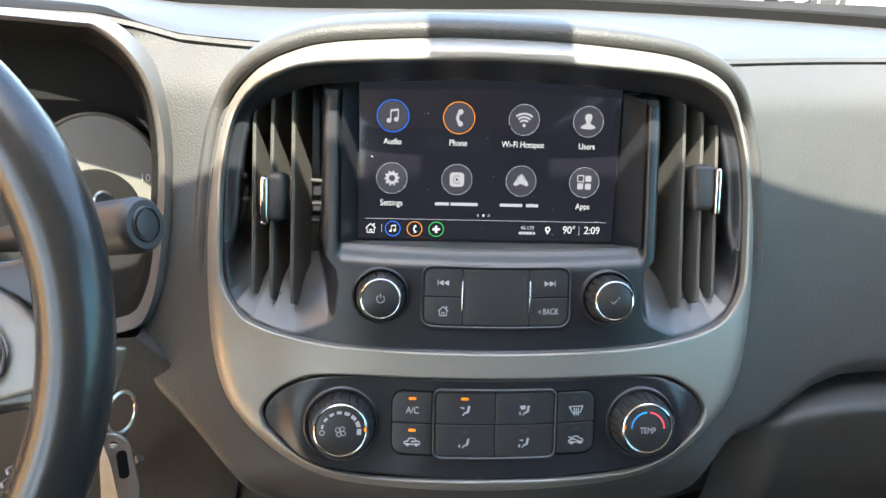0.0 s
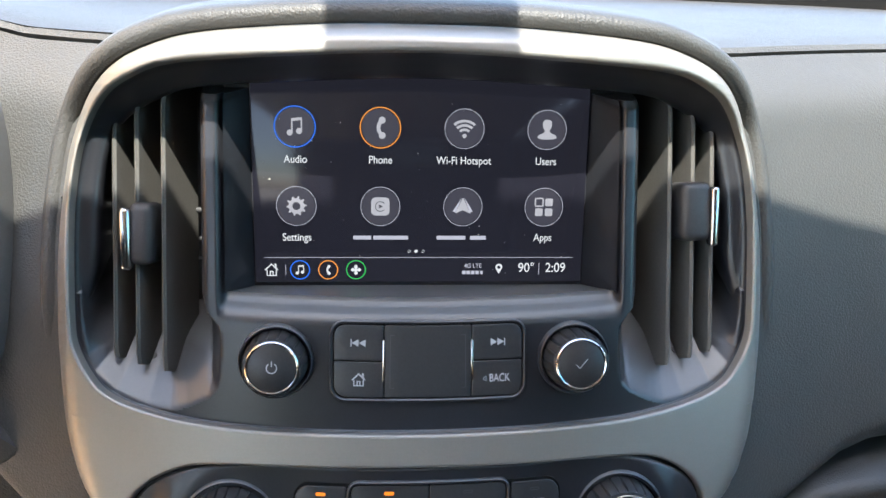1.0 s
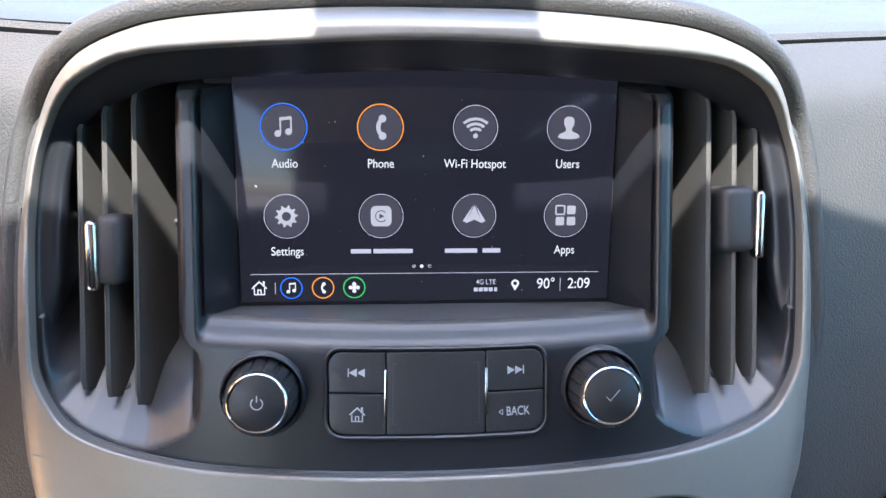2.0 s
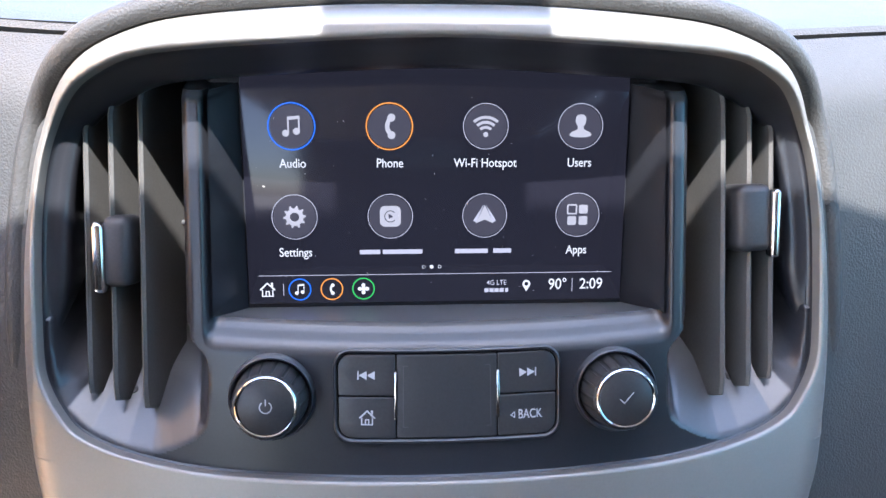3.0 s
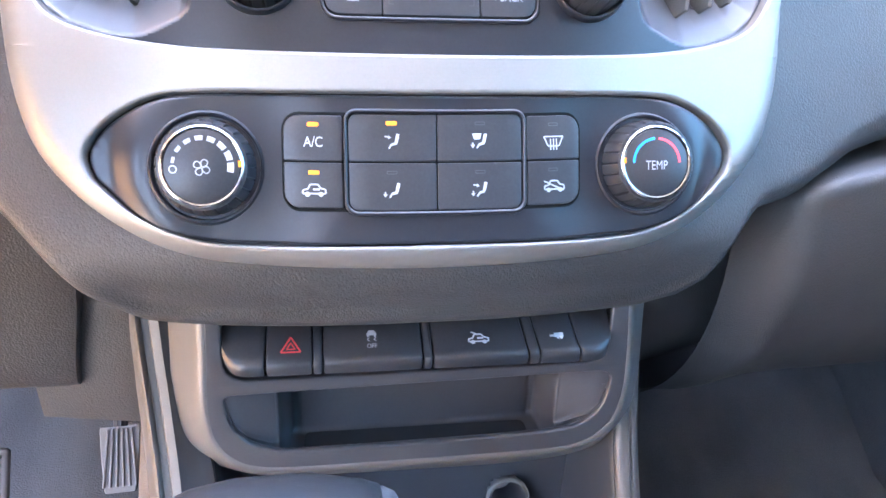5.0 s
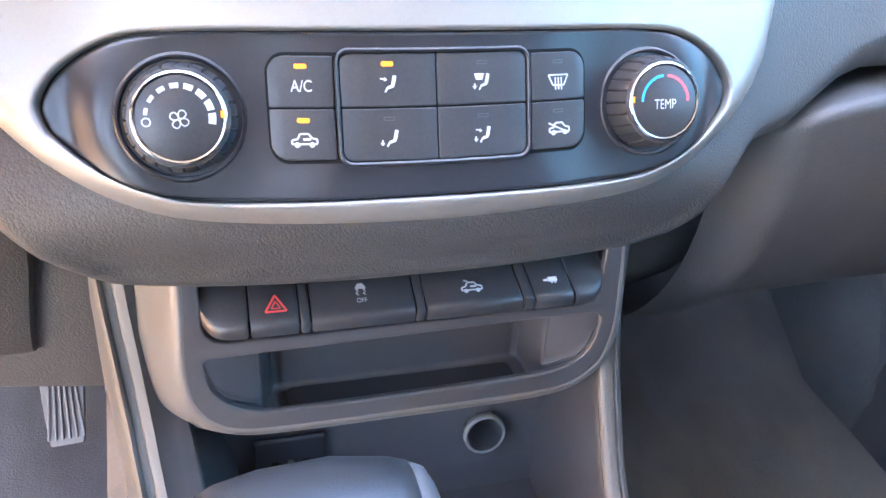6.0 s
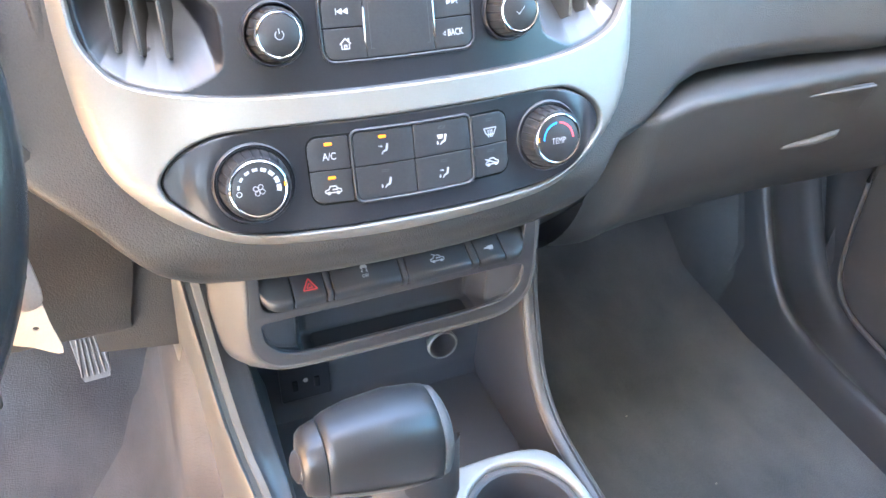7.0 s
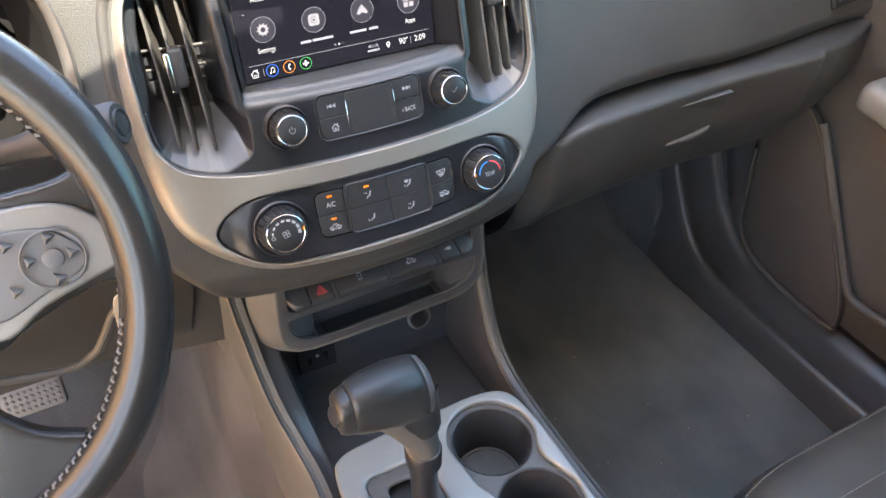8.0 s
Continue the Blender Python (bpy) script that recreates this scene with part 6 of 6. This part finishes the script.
shifter = thing("gear_shifter", (-0.045, -0.25, 0.83), "black leather gear shifter with T-shaped grip", "gear shifter")
axis0, axis1 = Vector((-0.109, -0.229, 1.009)), Vector((-0.021, -0.217, 0.987))
rows = []
for t, ry, rz, dz in ((0.0, 0.0105, 0.0130, -0.003), (0.012, 0.0142, 0.0172, -0.003), (0.05, 0.0160, 0.0195, -0.002), (0.135, 0.0178, 0.0218, -0.0015), (0.141, 0.0170, 0.0210, -0.0015), (0.148, 0.0181, 0.0221, -0.001),
                      (0.2, 0.0197, 0.0238, 0.0), (0.35, 0.0225, 0.0265, 0.001), (0.6, 0.0245, 0.0295, 0.001), (0.82, 0.0245, 0.030, -0.001), (0.888, 0.0239, 0.0294, -0.002), (0.895, 0.0230, 0.0285, -0.002),
                      (0.902, 0.0236, 0.0291, -0.0025), (0.95, 0.0225, 0.028, -0.003), (0.985, 0.019, 0.024, -0.004), (1.0, 0.012, 0.016, -0.004), (1.003, 0.002, 0.003, -0.004)):
    c = axis0.lerp(axis1, t)
    rows.append([c + Vector((0, ry * math.copysign(abs(math.cos(a)) ** 0.8, math.cos(a)), dz + rz * math.copysign(abs(math.sin(a)) ** 0.8, math.sin(a)))) for a in [2 * math.pi * i / 36 for i in range(36)]])
part("grip", loft(rows[:12], True, True), GRIP_LEATHER, shifter, "smooth black leather grip", angle=60)
part("end_cap", loft(rows[11:], True, True), GREYPLAS, shifter, "satin grey end cap", angle=60)
shell = [[c + (q - c) * 1.025 for q in row[20:35]] for row in rows[3:12] for c in [sum(row, Vector()) / len(row)]]
part("lower_trim", loft(shell), GREYPLAS, shifter, "satin dark grey lower trim", angle=60)


def sleeve(table):
    return loft([[(x + rx * math.cos(a), y + ry * math.sin(a), z) for a in [2 * math.pi * i / 32 for i in range(32)]] for z, x, y, rx, ry in table], True, True)


part("neck", sleeve(((0.985, -0.050, -0.219, 0.030, 0.022), (0.970, -0.0485, -0.221, 0.0305, 0.0215), (0.955, -0.0420, -0.224, 0.0245, 0.0195), (0.93, -0.0335, -0.228, 0.0165, 0.0175), (0.915, -0.032, -0.231, 0.0155, 0.0165), (0.91, -0.032, -0.231, 0.014, 0.015))), GREYPLAS, shifter, "satin dark grey neck", angle=50)
NECK_TOP = ((0.992, -0.0495, 68), (0.980, -0.0485, 66), (0.970, -0.0470, 58), (0.962, -0.0430, 50), (0.955, -0.0390, 42), (0.950, -0.0370, 30), (0.9475, -0.0362, 12))
tongue = []
for z, x, half in NECK_TOP:
    rx, ry = lerp(z, [(0.945, 0.0215), (0.955, 0.0250), (0.970, 0.0312), (0.992, 0.0320)]), lerp(z, [(0.945, 0.0196), (0.955, 0.0206), (0.970, 0.0226), (0.992, 0.0236)])
    arcs = [(k, 270 + half * u) for k, u in ((0.94, -1.0), (1.0, -1.0), (1.012, -0.93), (1.012, -0.6), (1.012, -0.2), (1.012, 0.2), (1.012, 0.6), (1.012, 0.93), (1.0, 1.0), (0.94, 1.0))]
    tongue.append([(x + 0.004 + k * rx * math.cos(radians(a)), lerp(z, [(0.945, -0.2255), (0.955, -0.224), (0.970, -0.221), (0.992, -0.219)]) + k * ry * math.sin(radians(a)), z) for k, a in arcs])
part("cheek", loft(tongue), GRIP_LEATHER, shifter, "leather tongue that runs into the neck", angle=50)
part("collar", sleeve(((0.918, -0.032, -0.231, 0.0160, 0.0172), (0.9155, -0.032, -0.231, 0.0172, 0.0185), (0.900, -0.0325, -0.2335, 0.0165, 0.018), (0.897, -0.033, -0.234, 0.0132, 0.0145), (0.86, -0.035, -0.241, 0.0125, 0.0135), (0.82, -0.040, -0.25, 0.012, 0.013))), PIANO, shifter, "satin black collar", angle=40)
part("release_button", lathe([(0.0088, -0.004), (0.0088, 0.0012), (0.0076, 0.0022), (0.0005, 0.0025)], Matrix.Translation(axis0 + Vector((0, 0, -0.004))) @ (axis0 - axis1).to_track_quat("Z", "Y").to_matrix().to_4x4(), 28), PIANO, shifter)

# ---------------------------------------------------------------- passenger side
sill = thing("door_sill", (0.68, 0.0, 0.57), "dark plastic door sill and kick trim", "door sill")
SL = spline([(0.668, 0.30, 0.98), (0.672, 0.235, 0.84), (0.675, 0.175, 0.715), (0.678, 0.12, 0.632), (0.68, 0.06, 0.594), (0.68, -0.05, 0.582), (0.682, -0.265, 0.580), (0.684, -0.7, 0.578)], 5)
rows = []
for i, p in enumerate(SL):
    d = (SL[min(i + 1, len(SL) - 1)] - SL[max(0, i - 1)]).normalized()
    nr = Vector((0, d.z, -d.y))
    if nr.z < 0 and abs(nr.z) > 0.3 or nr.y > 0.5:
        nr = -nr
    rows.append([p + Vector((dx, 0, 0)) + nr * h for dx, h in ((-0.03, -0.16), (-0.022, -0.09), (-0.010, -0.02), (-0.004, -0.004), (0.001, 0.0005), (0.008, 0.0), (0.014, -0.006), (0.03, -0.010), (0.07, -0.010), (0.085, -0.004), (0.092, 0.004), (0.10, 0.004))])
part("sill_trim", loft(rows), SILL, sill, angle=70)
part("kick_panel", loft([[(0.640, 0.62, z), (0.642, 0.4, z), (0.645, 0.27 + d, z), (0.652, 0.21 + d, z), (0.668, 0.175 + d, z)] for d, z in ((-0.02, 0.45), (-0.01, 0.6), (0.02, 0.7), (0.06, 0.8), (0.14, 1.0))]), CARPET, sill)
part("side_panel", loft([[(0.80, y, z) for y in (0.64, 0.3, 0.1, -0.4, -1.5)] for z in (0.4, 0.8, 1.3)][:2]), DARKVINYL, sill)
part("pillar_foot", loft([[(0.80, y, z) for y in (0.64, 0.3, 0.06)] for z in (0.7, 1.0, 1.32)]), DARKVINYL, sill)
part("hinge_pillar", loft([[(x, 0.165 + max(0, z - 0.66) * 0.42 + dy, z) for x, dy in ((0.655, 0.03), (0.67, 0.02), (0.72, 0.012), (0.76, 0.0), (0.80, -0.01), (0.83, -0.04))] for z in (0.56, 0.66, 0.8, 0.95, 1.1, 1.2)]), SILL, sill)
door = thing("passenger_door", (0.78, -0.3, 0.6), "dark grey passenger door panel with lower pocket", "car door")
part("door_skin", loft([[(0.775 + dx, y, z) for y in (0.14, 0.1, 0.0, -0.1, -0.3, -0.6, -1.0)] for dx, z in ((0.03, 0.56), (0.0, 0.60), (0.0, 0.75), (0.005, 0.9), (0.015, 1.0), (0.0, 1.06), (0.02, 1.2), (0.03, 1.23))]), DOORSKIN, door)
PK = outline([(0.105, 0.90), (0.10, 0.70), (0.07, 0.625), (0.0, 0.600), (-0.11, 0.594), (-0.135, 0.610), (-0.102, 0.70), (0.024, 0.90)], 6)
part("pocket_panel", filled([PK], 0.012, 0.005, lambda u, v, w: Vector((0.768 - w, u, v)), 0, 3), DOORSKIN, door, "framed lower panel")
part("hinge_cover", loft([[(0.770, 0.07, z), (0.772, 0.11 + 0.42 * max(0, z - 0.66), z), (0.782, 0.145 + 0.42 * max(0, z - 0.66), z), (0.80, 0.17 + 0.42 * max(0, z - 0.66), z)] for z in (0.58, 0.66, 0.8, 0.95, 1.1)]), SILL, door, "dark hinge cover")
part("pocket_edge", tube([(0.758, y, z) for y, z in PK], 0.004, 8, ring=True), DOORSKIN, door)
part("pillar_trim", tube([(0.757, 0.012, 0.905), (0.757, -0.012, 0.868), (0.757, -0.048, 0.807), (0.757, -0.087, 0.747), (0.757, -0.120, 0.694), (0.757, -0.131, 0.678), (0.757, -0.145, 0.671), (0.757, -0.165, 0.671), (0.757, -0.22, 0.676), (0.757, -0.5, 0.69)], 0.007, 10), DOORSKIN, door)
part("armrest", rbox(0.09, 0.55, 0.05, pose(0.765, -0.31, 0.968, 4), 0.02, 4), PLATE, door, "light grey armrest")

seat = thing("passenger_seat", (0.5, -0.6, 0.52), "black leather passenger seat with grey topstitching", "car seat")
rows = []
for x in [0.235 + 0.53 * i / 40 for i in range(41)]:
    e = min(1, min(x - 0.235, 0.765 - x) / 0.13)
    rr = 0.045 * (1 - math.sqrt(max(0, 1 - (1 - e) ** 2)))
    rows.append([(x, -0.37 - rr, 0.56), (x, -0.345 - rr, 0.62), (x, -0.335 - rr, 0.72), (x, -0.338 - rr, 0.765), (x, -0.347 - rr, 0.788), (x, -0.362 - rr, 0.800), (x, -0.39 - rr, 0.808 - 0.1 * rr), (x, -0.45 - rr, 0.812 - 0.2 * rr), (x, -0.6, 0.80 - 0.3 * rr), (x, -0.85, 0.78 - 0.3 * rr)])
part("cushion", loft(rows), SEAT_LEATHER, seat, "black leather cushion", angle=60)
for off in (0.0, 0.055):
    b = bmesh.new()
    for i in range(86):
        x = 0.25 + 0.0058 * i
        e = min(1, min(x - 0.235, 0.765 - x) / 0.13)
        rr = 0.045 * (1 - math.sqrt(max(0, 1 - (1 - e) ** 2)))
        y, z0 = (-0.3495 - rr, 0.7908) if off == 0 else (-0.413 - rr, 0.8098 - 0.13 * rr)
        tube([(x, y, z0), (x + 0.0040, y, z0)], 0.0006, 5, bm=b)
    tagged(part("topstitching", b, STITCH, seat, "grey topstitching"), kind="stuff")

# specks of dust and crumbs on the passenger's carpet
rng = random.Random(7)
b = bmesh.new()
for k in range(18):
    x, y = rng.uniform(0.2, 0.62), rng.uniform(-0.3, 0.12)
    r = rng.uniform(0.0006, 0.0013)
    lathe([(r, -0.001), (r * 0.8, 0.001), (r * 0.2, 0.0016)], pose(x, y, 0.521 + max(0, y + 0.35) * 0.0215, rng.uniform(-20, 20), rng.uniform(-20, 20)), 6, bm=b)
tagged(part("crumbs", b, mat("pale_crumb", (0.24, 0.22, 0.19), 0.8, spread=0.2), None), "pale crumbs scattered on the charcoal carpet", "crumbs", "", "stuff")

# ---------------------------------------------------------------- cars across the car park
def parked_car(x, y, length, tint):
    car = thing("parked_car", (x, y, 0), "pale parked car across the lot", "car", "parked cars")
    prof = [(-0.5, 0.3), (-0.5, 0.75), (-0.47, 0.9), (-0.25, 1.0), (-0.16, 1.4), (0.18, 1.45), (0.32, 1.05), (0.48, 0.95), (0.5, 0.7), (0.5, 0.3)]
    rows = [[(x + u * length, y + dy, v if abs(dy) < 0.8 else min(v, 1.0) if v < 1.2 else v - 0.03) for u, v in prof] for dy in (-0.85, -0.8, 0.8, 0.85)]
    part("body", loft(rows, True, True), tint, car)
    for u in (-0.31, 0.31):
        for dy in (-0.8, 0.8):
            w = part("wheel", lathe([(0.21, -0.11), (0.32, -0.11), (0.34, -0.08), (0.34, 0.08), (0.32, 0.11), (0.21, 0.11)], pose(x + u * length, y + dy, 0.34, 90), 32), TYRE, car, "black tyre")
            part("rim", lathe([(0.21, -0.1), (0.19, -0.115), (0.02, -0.09), (0.02, 0.09), (0.19, 0.115), (0.21, 0.1)], pose(x + u * length, y + dy, 0.34, 90), 24), STEEL, w, "alloy rim")


parked_car(6.1, 13.6, 4.6, CARPAINT)
parked_car(12.4, 14.2, 4.6, CARPAINT)
